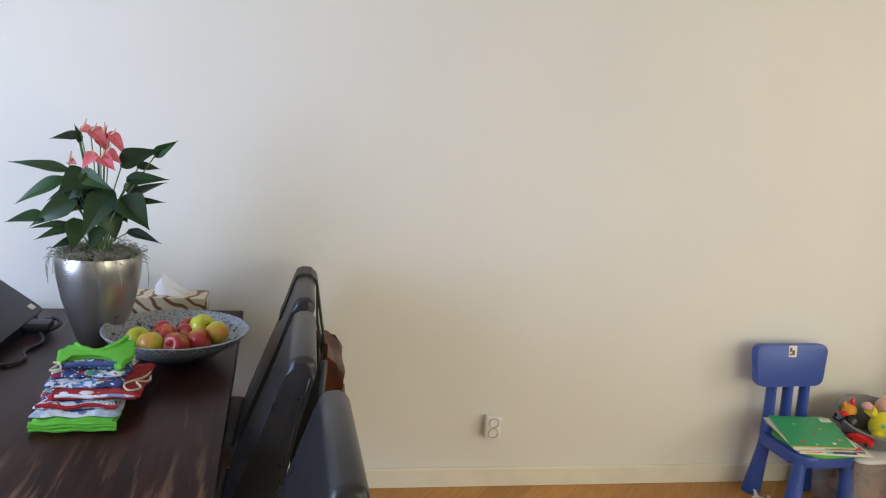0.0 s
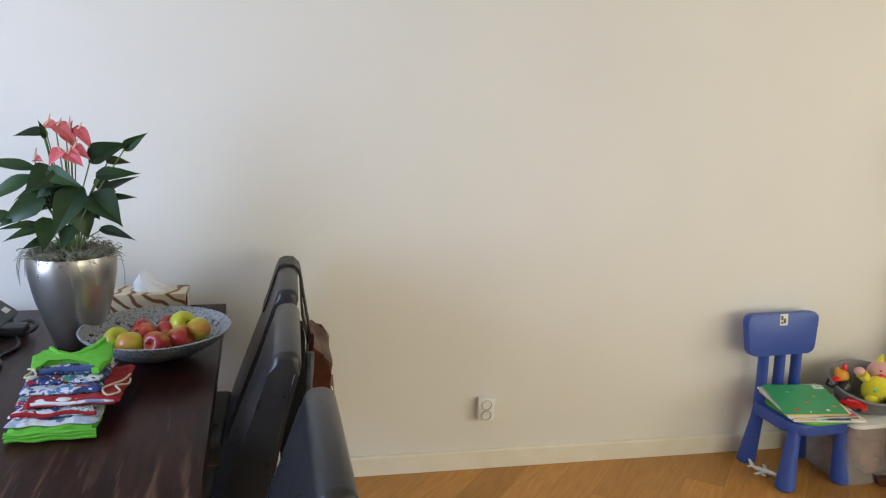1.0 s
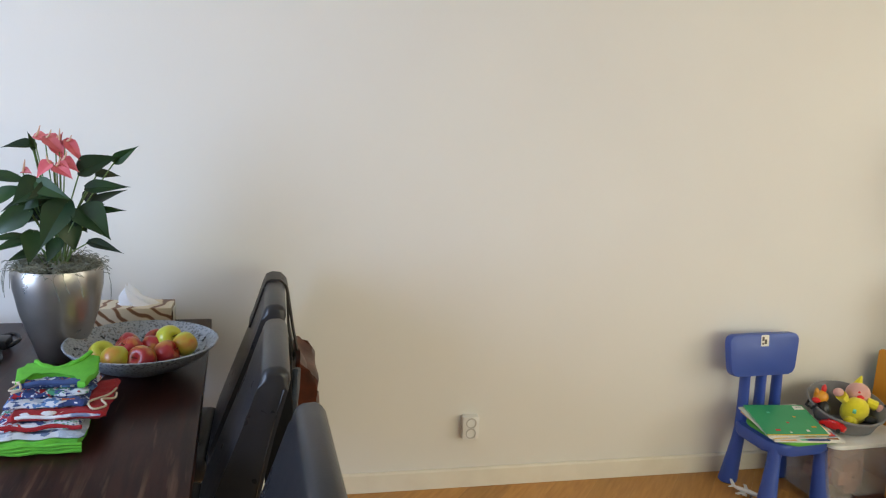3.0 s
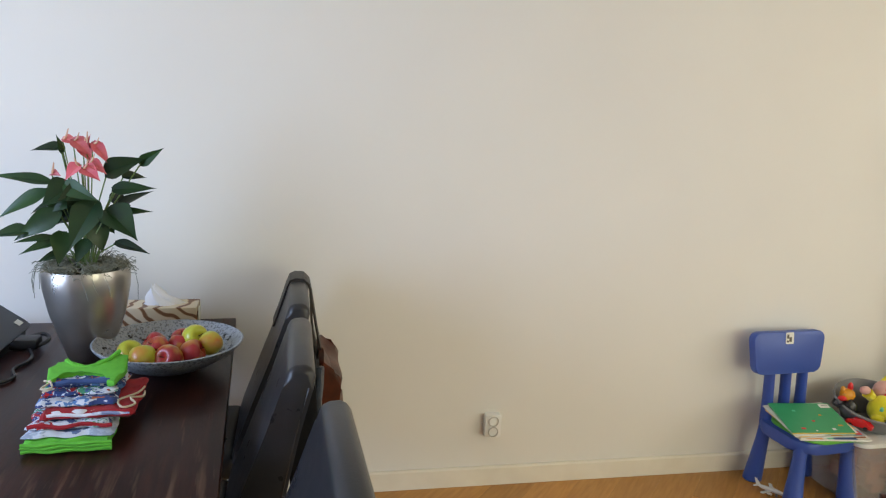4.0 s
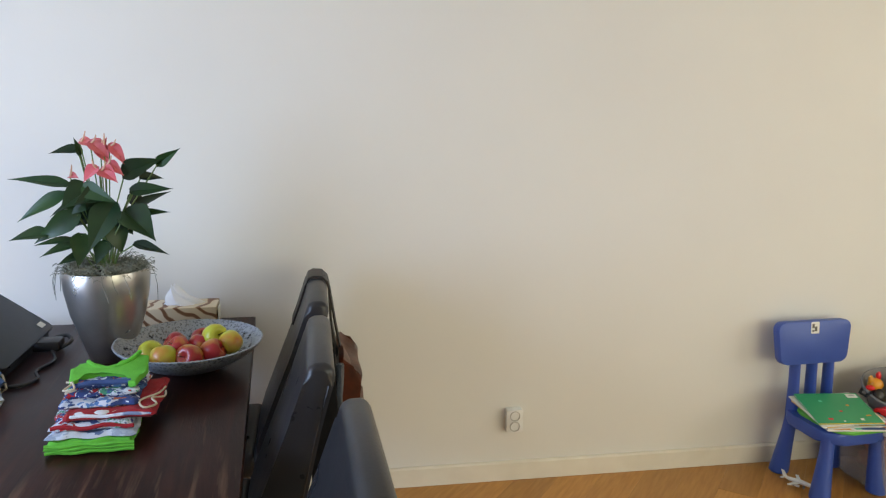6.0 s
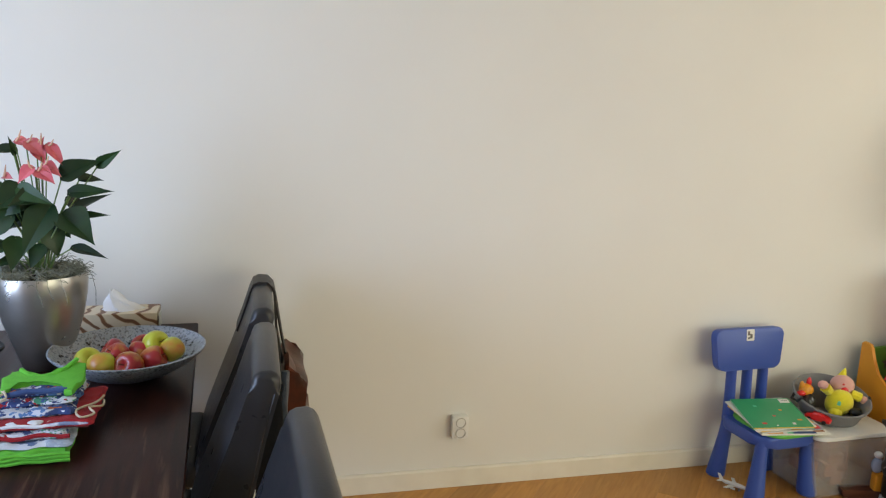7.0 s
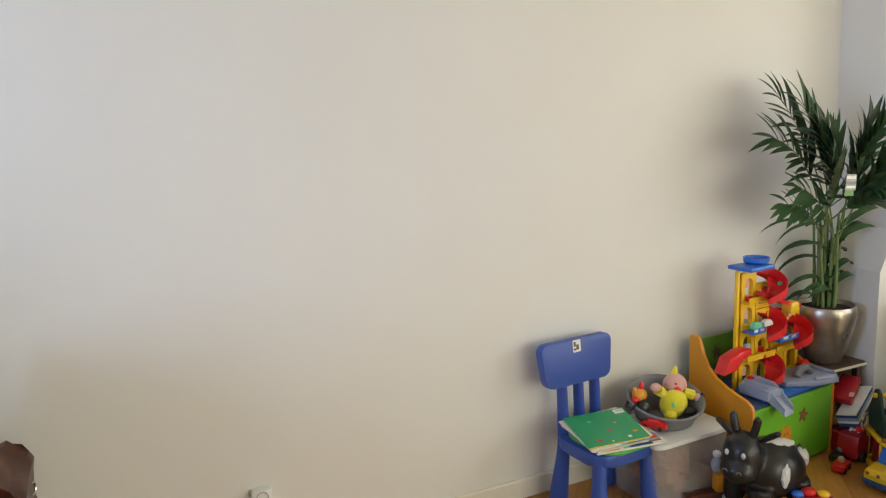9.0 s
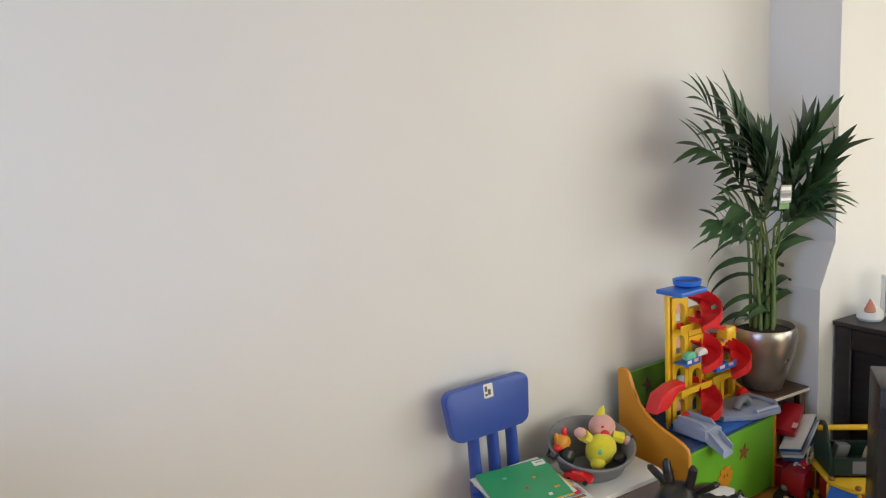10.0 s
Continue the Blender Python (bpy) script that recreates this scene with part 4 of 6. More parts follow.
# ---- children's corner ----
def child_chair():
    c = thing("child_chair", "blue plastic child's chair with a green seat against the wall", "chair", (2.555, 3.01, 0), 4)
    bm = B()
    # the back tapers towards its foot
    outline = [(x * (0.945 + 0.055 * z / 0.09), z + 0.006 * (1 - (x / 0.19) ** 2)) for x, z in rounded(0.366, 0.182, 0.036, 4)]
    prism(bm, outline, 0.042, Matrix.Translation((-0.030, 0.118, 0.580)) @ rot(-6), 0.006, seg=2)
    part("backrest", bm, "bluechair", c)
    bm = B()
    prism(bm, rounded(0.040, 0.050, 0.004, 2), 0.0016, Matrix.Translation((-0.034, 0.1035, 0.647)) @ rot(-6), 0)
    lab = part("sticker", bm, "paper", c, "small worn pale sticker")
    for x, z, w, h in ((-0.044, 0.655, 0.010, 0.018), (-0.031, 0.642, 0.012, 0.020), (-0.044, 0.634, 0.010, 0.008)):
        bm = B()
        box(bm, (x, 0.1023 - (0.646 - z) * 0.1, z), (w, 0.0012, h), m=rot(-6))
        part("print_mark", bm, "socket_dark", lab)
    for x in (-0.101, -0.017, 0.067):
        bm = B()
        tube(bm, [(x, 0.108, 0.26), (x, 0.112, 0.38), (x, 0.118, 0.500)], [0.030, 0.027, 0.026], 12, flat=0.55)
        part("back_slat", bm, "bluechair", c)
    bm = B()
    slab(bm, [(x + 0.012, y - 0.01) for x, y in rounded(0.305, 0.30, 0.075)], 0.238, 0.288, 0.012)
    part("seat_frame", bm, "bluechair", c)
    bm = B()
    slab(bm, [(x + 0.034, y - 0.030) for x, y in rounded(0.290, 0.280, 0.07)], 0.286, 0.302, 0.007)
    part("seat_top", bm, "greenseat", c, "bright green seat plate")
    for x, y in ((-0.104, -0.115), (0.125, -0.115), (-0.104, 0.10), (0.115, 0.10)):
        sx, sy = (1 if x > 0 else -1), (1 if y > 0 else -1)
        bm = B()
        lathe(bm, [(0.001, 0), (0.033, 0.0), (0.040, 0.006), (0.040, 0.02), (0.032, 0.12), (0.027, 0.20), (0.027, 0.262)], 18, cap=False)
        for v in bm.verts:
            f = 1 - v.co.z / 0.262
            v.co.x += x + sx * 0.024 * f
            v.co.y += y + sy * 0.016 * f
        part("leg", bm, "bluechair", c)


child_chair()


def book(name, label, at, rz, w, d, h, mat, marks=(), tilt=0.0):
    b = thing(name, label, "book", at, rz, "books on the child's chair")
    b.matrix_basis = pose(at[0], at[1], at[2] + d / 2 * math.sin(radians(tilt)), tilt, 0, rz)
    bm = B()
    box(bm, (0, 0, h * 0.5), (w * 0.985, d * 0.985, h * 0.8))
    part("page_block", bm, "paper", b, smooth=False)
    for z in (h * 0.05, h * 0.95):
        bm = B()
        box(bm, (0, 0, z), (w, d, max(0.0012, h * 0.1)))
        part("cover", bm, mat, b, smooth=False)
    for x, y, sx, sy, m in marks:
        bm = B()
        box(bm, (x, y, h + 0.0008), (sx, sy, 0.001))
        part("cover_print", bm, m, b, smooth=False)
    return b


z = 0.3025
book("magazine", "colourful printed magazine under the workbook on the seat", (2.590, 2.950, z), -8, 0.30, 0.235, 0.006, "paper",
     [(-0.09, -0.105, 0.07, 0.02, "orange"), (0.04, -0.106, 0.10, 0.018, "shirt_navy"), (0.11, -0.06, 0.05, 0.08, "brownpaint"), (0.12, 0.05, 0.04, 0.06, "lime"), (-0.02, -0.104, 0.03, 0.02, "teal")], 2)
book("magazine", "pale printed magazine under the workbook on the seat", (2.575, 2.962, z + 0.006), -2, 0.295, 0.225, 0.006, "cloth_pale", [(0.10, -0.09, 0.07, 0.03, "red"), (-0.11, -0.09, 0.05, 0.02, "teal"), (0.02, -0.10, 0.05, 0.016, "orange")], 5)
book("magazine", "yellow thin booklet under the workbook on the seat", (2.560, 2.975, z + 0.010), 5, 0.29, 0.215, 0.004, "yellow", [], 8)
book("magazine", "white thin booklet under the workbook on the seat", (2.548, 2.972, z + 0.013), 1, 0.29, 0.225, 0.004, "paper", [], 10.5)
book("workbook", "green softcover school workbook on top of the stack", (2.546, 2.962, z + 0.016), -6, 0.272, 0.208, 0.006, "bookgreen",
     [(0.105, 0.084, 0.046, 0.026, "paper"), (0.108, 0.087, 0.028, 0.005, "grey"), (0.0, -0.02, 0.012, 0.008, "red"), (-0.07, -0.07, 0.02, 0.010, "red"), (0.06, -0.075, 0.014, 0.012, "paper"), (-0.02, -0.085, 0.008, 0.006, "paper"), (0.05, 0.02, 0.012, 0.008, "orange"), (0.0, -0.102, 0.272, 0.004, "yellow"), (-0.05, 0.05, 0.014, 0.010, "teal"), (0.10, -0.05, 0.02, 0.008, "orange")], 13)


def toy_plane():
    p = thing("toy_plane", "small white toy aeroplane on the floor by the chair", "toy plane", (2.415, 2.985, 0.022), -52)
    bm = B()
    tube(bm, [(-0.055, 0, 0.004), (-0.03, 0, 0), (0.02, 0, 0), (0.05, 0, -0.002), (0.062, 0, -0.003)], [0.003, 0.008, 0.010, 0.008, 0.003], 10)
    part("fuselage", bm, "white", p)
    for sy in (-1, 1):
        bm = B()
        slab(bm, [(0.02, sy * 0.004), (0.0, sy * 0.004), (-0.022, sy * 0.055), (-0.010, sy * 0.055)], -0.003, 0.001)
        part("wing", bm, "white", p)
        bm = B()
        slab(bm, [(-0.040, sy * 0.002), (-0.054, sy * 0.002), (-0.062, sy * 0.024), (-0.054, sy * 0.024)], 0.003, 0.006)
        part("tailplane", bm, "white", p)
        bm = B()
        tube(bm, [(0.018, sy * 0.026, -0.008), (0.0, sy * 0.026, -0.008)], 0.005, 8)
        part("engine", bm, "white", p)
    bm = B()
    prism(bm, [(-0.036, 0.004), (-0.056, 0.004), (-0.066, 0.030), (-0.056, 0.030)], 0.003)
    part("fin", bm, "white", p)
    bm = B()
    box(bm, (0.03, 0, -0.0155), (0.006, 0.014, 0.013))
    box(bm, (-0.01, 0, -0.0155), (0.006, 0.020, 0.013))
    part("undercarriage", bm, "grey", p)


toy_plane()


def storage_tub():
    t = thing("storage_tub", "clear plastic storage tub with a white lid by the chair", "storage box", (2.885, 2.99, 0), 2)
    w, d, h = 0.40, 0.30, 0.262
    outer = rounded(w - 0.03, d - 0.03, 0.03)
    top = rounded(w, d, 0.035)
    bm = B()
    rings = []
    for (pl, z) in ((outer, 0.0), (top, h), ([(x * 0.985, y * 0.985) for x, y in top], h), ([(x * 0.98, y * 0.98) for x, y in outer], 0.004)):
        rings.append([bm.verts.new((x, y, z)) for x, y in pl])
    n = len(top)
    for a, b in zip(rings, rings[1:]):
        for k in range(n):
            bm.faces.new((a[k], a[(k + 1) % n], b[(k + 1) % n], b[k]))
    bm.faces.new(rings[0])
    bm.faces.new(rings[-1])
    ob = part("tub", bm, "clear", t)
    bm = B()
    slab(bm, rounded(w + 0.012, d + 0.012, 0.04), h + 0.001, h + 0.018, 0.004)
    part("lid", bm, "white", t)
    bm = B()
    for k in range(14):
        r = random.Random(k)
        box(bm, (r.uniform(-0.10, 0.10), r.uniform(-0.06, 0.06), r.uniform(0.03, 0.19)), (r.uniform(0.08, 0.16), r.uniform(0.06, 0.12), r.uniform(0.04, 0.10)), 0.006, 1, rot(0, 0, r.uniform(0, 90)))
    tagged(part("contents", bm, "content", t, "red-brown toys inside the tub"), kind="stuff")


storage_tub()


def basket():
    b = thing("grey_basket", "grey oval plastic basket full of soft toys on the tub", "basket", (2.882, 3.005, 0.283), -8)
    bm = B()
    lathe(bm, [(0.001, 0.0), (0.11, 0.0), (0.125, 0.004), (0.155, 0.09), (0.168, 0.118), (0.172, 0.126), (0.166, 0.130), (0.158, 0.122), (0.143, 0.085), (0.115, 0.012), (0.001, 0.010)], 48, cap=False)
    for v in bm.verts:
        v.co.z *= 0.85 + 0.37 * math.sin(math.atan2(v.co.y, v.co.x))
        v.co.y *= 0.80
        v.co.x *= 0.94
    part("shell", bm, "grey", b)
    bm = B()
    pts = [(0.161 * math.cos(a), 0.8 * 0.171 * math.sin(a), 0.127 * (0.85 + 0.37 * math.sin(a))) for a in [k * math.pi / 24 for k in range(49)]]
    tube(bm, pts, 0.006, 8)
    part("rim", bm, "grey", b)
    for s in (-1, 1):
        bm = B()
        tube(bm, [(s * 0.155, -0.03, 0.11), (s * 0.172, -0.02, 0.09), (s * 0.173, 0.02, 0.09), (s * 0.155, 0.03, 0.11)], 0.006, 8)
        part("grip", bm, "blackmatt", b)


basket()


def soft_toys():
    d = thing("plush_doll", "soft doll in a yellow suit lying in the basket", "doll", (2.925, 3.0, 0.312), 0)
    bm = B()
    blob(bm, (-0.004, 0.0, 0.044), (0.060, 0.052, 0.064), 3, mi=0, m=rot(20, 0, 0))
    blob(bm, (0.038, 0.040, 0.108), (0.052, 0.048, 0.047), 3, mi=1)
    tube(bm, [(0.045, 0.055, 0.142), (0.058, 0.060, 0.165), (0.066, 0.064, 0.178)], [0.020, 0.010, 0.003], 10, mi=0)
    tube(bm, [(-0.045, 0.02, 0.09), (-0.075, 0.015, 0.115)], [0.020, 0.024], 8, mi=0)
    blob(bm, (-0.09, 0.012, 0.128), (0.024, 0.02, 0.019), 2, mi=1)
    tube(bm, [(0.05, 0.0, 0.085), (0.085, -0.02, 0.07)], [0.020, 0.022], 8, mi=0)
    blob(bm, (0.108, -0.028, 0.055), (0.030, 0.02, 0.020), 2, mi=1, m=rot(0, 35, 0))
    blob(bm, (0.035, -0.055, 0.022), (0.028, 0.024, 0.018), 2, mi=3)
    blob(bm, (-0.046, -0.030, 0.012), (0.030, 0.028, 0.022), 2, mi=0)
    blob(bm, (0.014, -0.002, 0.098), (0.021, 0.012, 0.018), 2, mi=2)
    blob(bm, (0.012, 0.006, 0.126), (0.006, 0.006, 0.005), 2, mi=2)
    blob(bm, (-0.010, -0.014, 0.090), (0.016, 0.010, 0.007), 1, mi=2)
    blob(bm, (-0.036, -0.036, 0.058), (0.014, 0.010, 0.016), 1, mi=4)
    blob(bm, (0.080, 0.045, 0.085), (0.020, 0.016, 0.016), 2, mi=1)
    me = part("doll_mesh", bm, ["yellowcloth", "skin", "red", "black", "teal"], None)
    me.name = "plush_doll"
    me.matrix_basis = d.matrix_basis
    tagged(me, "soft doll in a yellow suit lying in the basket", "doll")
    bpy.data.objects.remove(d)
    for name, label, at, mats, blobs in (
            ("plush_toy", "small orange and red plush toy in the basket", (2.775, 3.04, 0.36), ["orange", "red", "black"],
             [((0, 0, 0.05), (0.034, 0.028, 0.030), 0), ((0.010, 0, 0.085), (0.012, 0.010, 0.022), 1), ((-0.025, 0, 0.072), (0.010, 0.010, 0.020), 0), ((0.0, -0.02, 0.0), (0.034, 0.03, 0.042), 2), ((-0.03, -0.01, 0.04), (0.02, 0.016, 0.012), 1)]),
            ("plush_toy", "dark plush toy lying in the basket", (2.97, 3.06, 0.33), ["blackmatt", "grey"], [((0, 0, 0.03), (0.05, 0.04, 0.05), 0), ((0.04, 0.0, 0.0), (0.03, 0.03, 0.03), 1)])):
        bm = B()
        for c, s, mi in blobs:
            blob(bm, c, s, 2, mi=mi, rough=0.12)
        ob = part(name, bm, mats, None)
        ob.matrix_basis = pose(*at)
        tagged(ob, label, "plush toy")
    c = thing("red_toy_car", "red glossy toy car at the rim of the basket", "toy car", (2.752, 2.925, 0.318), -60)
    bm = B()
    prism(bm, [(-0.05, 0.0), (0.05, 0.0), (0.052, 0.014), (0.03, 0.020), (0.015, 0.034), (-0.02, 0.034), (-0.035, 0.020), (-0.052, 0.016)], 0.036, None, 0.005)
    part("car_body", bm, "red", c)
    for x in (-0.03, 0.03):
        for y in (-0.018, 0.018):
            bm = B()
            lathe(bm, [(0.009, -0.003), (0.009, 0.003)], 12, c=(x, y, 0.002), m=FLAT)
            part("wheel", bm, "black", c)


soft_toys()


def star(r0, r1, n=5):
    return [((r0 if k % 2 == 0 else r1) * math.sin(math.pi * k / n), (r0 if k % 2 == 0 else r1) * math.cos(math.pi * k / n)) for k in range(2 * n)]


CH_X, CH_Y, CH_T, CH_W, CH_D, CH_H = 3.190, 2.820, 6.0, 0.555, 0.335, 0.335


def toy_chest():
    c = thing("toy_chest", "painted wooden toy chest bench, green front and orange ends", "toy chest", (CH_X, CH_Y, 0), CH_T)
    end = [(0, 0), (CH_D, 0), (CH_D, 0.575), (CH_D - 0.012, 0.586), (CH_D - 0.046, 0.582), (CH_D - 0.058, 0.565), (CH_D - 0.072, 0.51), (CH_D - 0.10, 0.455), (CH_D - 0.145, 0.415), (CH_D - 0.20, 0.388), (0.075, 0.372), (0.035, 0.362), (0.010, 0.345), (0, 0.325)]
    for x in (0.0, CH_W):
        bm = B()
        prism(bm, end, 0.018, Matrix.Translation((x, 0, 0)) @ Matrix(((0, 1, 0, 0), (1, 0, 0, 0), (0, 0, 1, 0), (0, 0, 0, 1))), 0.003, seg=1)
        part("end_panel", bm, "orange", c)
    bm = B()
    box(bm, (CH_W / 2, 0.010, 0.168), (CH_W - 0.0185, 0.016, 0.310), 0.002, 1)
    front = part("front_panel", bm, "lime", c)
    bm = B()
    box(bm, (CH_W / 2, CH_D - 0.010, 0.285), (CH_W - 0.0185, 0.016, 0.535), 0.002, 1)
    back = part("back_panel", bm, "darkgreen", c)
    bm = B()
    box(bm, (CH_W / 2, CH_D / 2 - 0.004, CH_H - 0.008), (CH_W - 0.02, CH_D - 0.03, 0.014), 0.002, 1)
    part("seat_lid", bm, "shirt_navy", c, "dark blue seat lid")
    bm = B()
    box(bm, (CH_W / 2, CH_D / 2, 0.03), (CH_W - 0.02, CH_D - 0.04, 0.012))
    part("bottom_panel", bm, "orange", c)
    bm = B()
    prism(bm, star(0.036, 0.016), 0.003, Matrix.Translation((0.337, 0.0005, 0.230)) @ rot(0, 14, 0))
    part("painted_star", bm, "brownpaint", front)
    bm = B()
    prism(bm, star(0.034, 0.015), 0.003, Matrix.Translation((0.15, CH_D - 0.0195, 0.475)) @ rot(0, -10, 0))
    part("painted_star", bm, "socket_dark", back)
    sun = Matrix.Translation((0.215, 0.0005, 0.165))
    bm = B()
    prism(bm, star(0.050, 0.036, 9), 0.003, sun)
    face = part("painted_sun", bm, "orange", front)
    for x in (-0.010, 0.010):
        bm = B()
        box(bm, (0.215 + x, -0.0018, 0.172), (0.006, 0.002, 0.010))
        part("eye_mark", bm, "brownpaint", front)


toy_chest()


def bay(bm, x, z, w, h, aw, ah, depth, mi=0):
    """A panel from x, z with an arched hole through it."""
    hole = [(x + w / 2 + px, z + (h - ah) * 0.45 + pz) for px, pz in arch(aw, ah, 8)]
    cx, cz = x + w / 2, z + h / 2
    rim = []
    for px, pz in hole:
        dx, dz = (px - cx) / (w / 2), (pz - cz) / (h / 2)
        k = max(abs(dx), abs(dz))
        rim.append((cx + dx / k * w / 2, cz + dz / k * h / 2))
    rings = [[bm.verts.new((px, y, pz)) for px, pz in pl] for pl, y in ((rim, -depth / 2), (hole, -depth / 2), (hole, depth / 2), (rim, depth / 2))]
    n = len(hole)
    for a, b in zip(rings, rings[1:] + rings[:1]):
        for k in range(n):
            bm.faces.new((a[k], a[(k + 1) % n], b[(k + 1) % n], b[k])).material_index = mi
    for cxn, czn in ((x, z), (x + w, z), (x + w, z + h), (x, z + h)):
        near = sorted(range(n), key=lambda k: abs(rim[k][0] - cxn) + abs(rim[k][1] - czn))[:2]
        for ring in (rings[0], rings[3]):
            v = bm.verts.new((cxn, ring[0].co.y, czn))
            try:
                bm.faces.new((v, ring[near[0]], ring[near[1]])).material_index = mi
            except ValueError:
                pass


def chute(bm, cx, cy, z0, z1, r, a0, a1, w=0.05, wall=0.020, n=14):
    """A curved slide with raised sides that winds down round cx, cy."""
    rings = []
    for k in range(n + 1):
        f = k / n
        a = radians(a0 + (a1 - a0) * f)
        o = Vector((math.cos(a), math.sin(a), 0))
        c = Vector((cx, cy, z0 + (z1 - z0) * f))
        prof = [(r - w / 2, wall * 0.5), (r - w / 2 + 0.004, 0.004), (r + w / 2 - 0.006, 0.004), (r + w / 2 - 0.003, wall * (1.9 - 1.25 * f * f)), (r + w / 2, wall * (1.9 - 1.25 * f * f)), (r + w / 2, -0.003), (r - w / 2 - 0.003, -0.003), (r - w / 2 - 0.003, wall * 0.5)]
        rings.append([bm.verts.new(c + o * q + Vector((0, 0, zz))) for q, zz in prof])
    for a, b in zip(rings, rings[1:]):
        for j in range(len(a)):
            bm.faces.new((a[j], a[(j + 1) % len(a)], b[(j + 1) % len(a)], b[j]))
    bm.faces.new(rings[0])
    bm.faces.new(rings[-1])


def toy_garage():
    g = thing("toy_garage", "colourful plastic toy parking garage with red slides on the chest", "toy garage", (3.280, 3.02, CH_H), 5)
    for x, h in ((0.0, 0.55), (0.012, 0.535)):
        bm = B()
        box(bm, (x, 0.012 * (x > 0) - 0.006, h / 2 + 0.004), (0.016, 0.016, h), 0.005, 2)
        part("post", bm, "yellow", g)
    cols = [(0.022, 4, 0.095, 0.13), (0.120, 4, 0.095, 0.115), (0.225, 2, 0.095, 0.14), (0.325, 2, 0.105, 0.155)]
    for x, rows, w, h in cols:
        for r in range(rows):
            bm = B()
            bay(bm, x, 0.01 + r * h, w, h - 0.004, w * 0.56, h * 0.62, 0.022)
            part("arched_bay", bm, "yellow", g)
    for x, w, z, m, d in ((0.03, 0.085, 0.268, "blue", 0.06), (0.20, 0.13, 0.205, "blue", 0.07), (0.03, 0.19, 0.398, "yellow", 0.035), (0.23, 0.20, 0.145, "yellow", 0.035), (0.03, 0.19, 0.138, "yellow", 0.035)):
        bm = B()
        box(bm, (x + w / 2, -0.012 - d / 2, z), (w, d, 0.010), 0.003, 1)
        box(bm, (x + w / 2, -0.012 - d + 0.003, z + 0.012), (w, 0.006, 0.022), 0.002, 1)
        part("deck", bm, m, g)
    for cx, cy, z0, z1, r, a0, a1 in ((0.150, -0.045, 0.515, 0.400, 0.042, 110, -140), (0.146, -0.050, 0.335, 0.235, 0.042, 110, -140), (0.335, -0.050, 0.270, 0.165, 0.042, 110, -140), (0.138, -0.055, 0.140, 0.025, 0.042, 110, -140)):
        bm = B()
        chute(bm, cx, cy, z0, z1, r, a0, a1, 0.078, 0.030)
        part("slide", bm, "red", g)
    bm = B()
    prism(bm, [(0.10, 0.425), (0.25, 0.365), (0.36, 0.335), (0.36, 0.350), (0.25, 0.382), (0.10, 0.445)], 0.045, Matrix.Translation((0, -0.045, 0)), 0.003)
    part("ramp", bm, "red", g)
    bm = B()
    prism(bm, [(-0.150, 0.120), (-0.118, 0.185), (-0.045, 0.205), (0.02, 0.205), (0.02, 0.180), (-0.035, 0.178), (-0.075, 0.125)], 0.060, Matrix.Translation((-0.006, -0.050, 0.004)), 0.006)
    part("side_ramp", bm, "red", g)
    bm = B()
    slab(bm, [(-0.02, -0.09), (0.13, -0.09), (0.16, 0.02), (-0.02, 0.03)], 0.548, 0.566, 0.004)
    part("roof_deck", bm, "blue", g)
    bm = B()
    lathe(bm, [(0.001, 0.0), (0.045, 0.0), (0.053, 0.006), (0.055, 0.024), (0.050, 0.024), (0.048, 0.012), (0.001, 0.010)], 32, c=(0.10, -0.02, 0.568), cap=False)
    part("landing_pad", bm, "blue", g)
    bm = B()
    tube(bm, [(0.225 + 0.032 * math.cos(a), -0.055, 0.425 + 0.04 * math.sin(a)) for a in [k * math.pi / 10 for k in range(11)]], 0.010, 8)
    part("green_arch", bm, "teal", g)
    bm = B()
    box(bm, (0.30, -0.055, 0.345), (0.06, 0.05, 0.05), 0.008, 2)
    part("lift_house", bm, "yellow", g)
    bm = B()
    slab(bm, rounded(0.46, 0.20, 0.02), 0.0, 0.014, 0.003, m=Matrix.Translation((0.225, -0.075, 0)))
    part("base_plate", bm, "blue", g)
    bm = B()
    slab(bm, [(0.18, -0.02), (0.445, -0.02), (0.465, -0.06), (0.465, -0.19), (0.435, -0.225), (0.31, -0.20), (0.20, -0.13)], 0.016, 0.040, 0.004, m=Matrix.Translation((-0.02, 0, 0)))
    tray = part("forecourt", bm, "greyblue", g)
    bm = B()
    tube(bm, [(0.425, -0.03, 0.045), (0.440, -0.08, 0.045), (0.440, -0.18, 0.045), (0.405, -0.215, 0.045), (0.295, -0.19, 0.045)], 0.010, 8)
    part("kerb", bm, "greyblue", g)
    bm = B()
    prism(bm, [(-0.01, 0.016), (0.10, 0.016), (0.09, 0.050), (0.05, 0.064), (-0.01, 0.058)], 0.15, Matrix.Translation((-0.015, -0.12, 0)), 0.006)
    part("tunnel", bm, "greyblue", g)
    bm = B()
    prism(bm, [(-0.10, 0.068), (-0.01, 0.058), (0.085, -0.020), (0.09, -0.036), (-0.01, 0.024), (-0.10, 0.044)], 0.07, Matrix.Translation((0.024, -0.165, 0.0)) @ rot(0, 0, -84), 0.004)
    ramp = part("exit_ramp", bm, "greyblue", g)
    for s in (-0.032, 0.032):
        bm = B()
        prism(bm, [(-0.10, 0.080), (0.0, 0.072), (0.088, -0.006), (0.085, -0.026), (-0.005, 0.052), (-0.10, 0.062)], 0.006, Matrix.Translation((0.024, -0.165, 0.0)) @ rot(0, 0, -84) @ Matrix.Translation((0, s, 0.004)))
        part("ramp_edge", bm, "greyblue", g)
    bm = B()
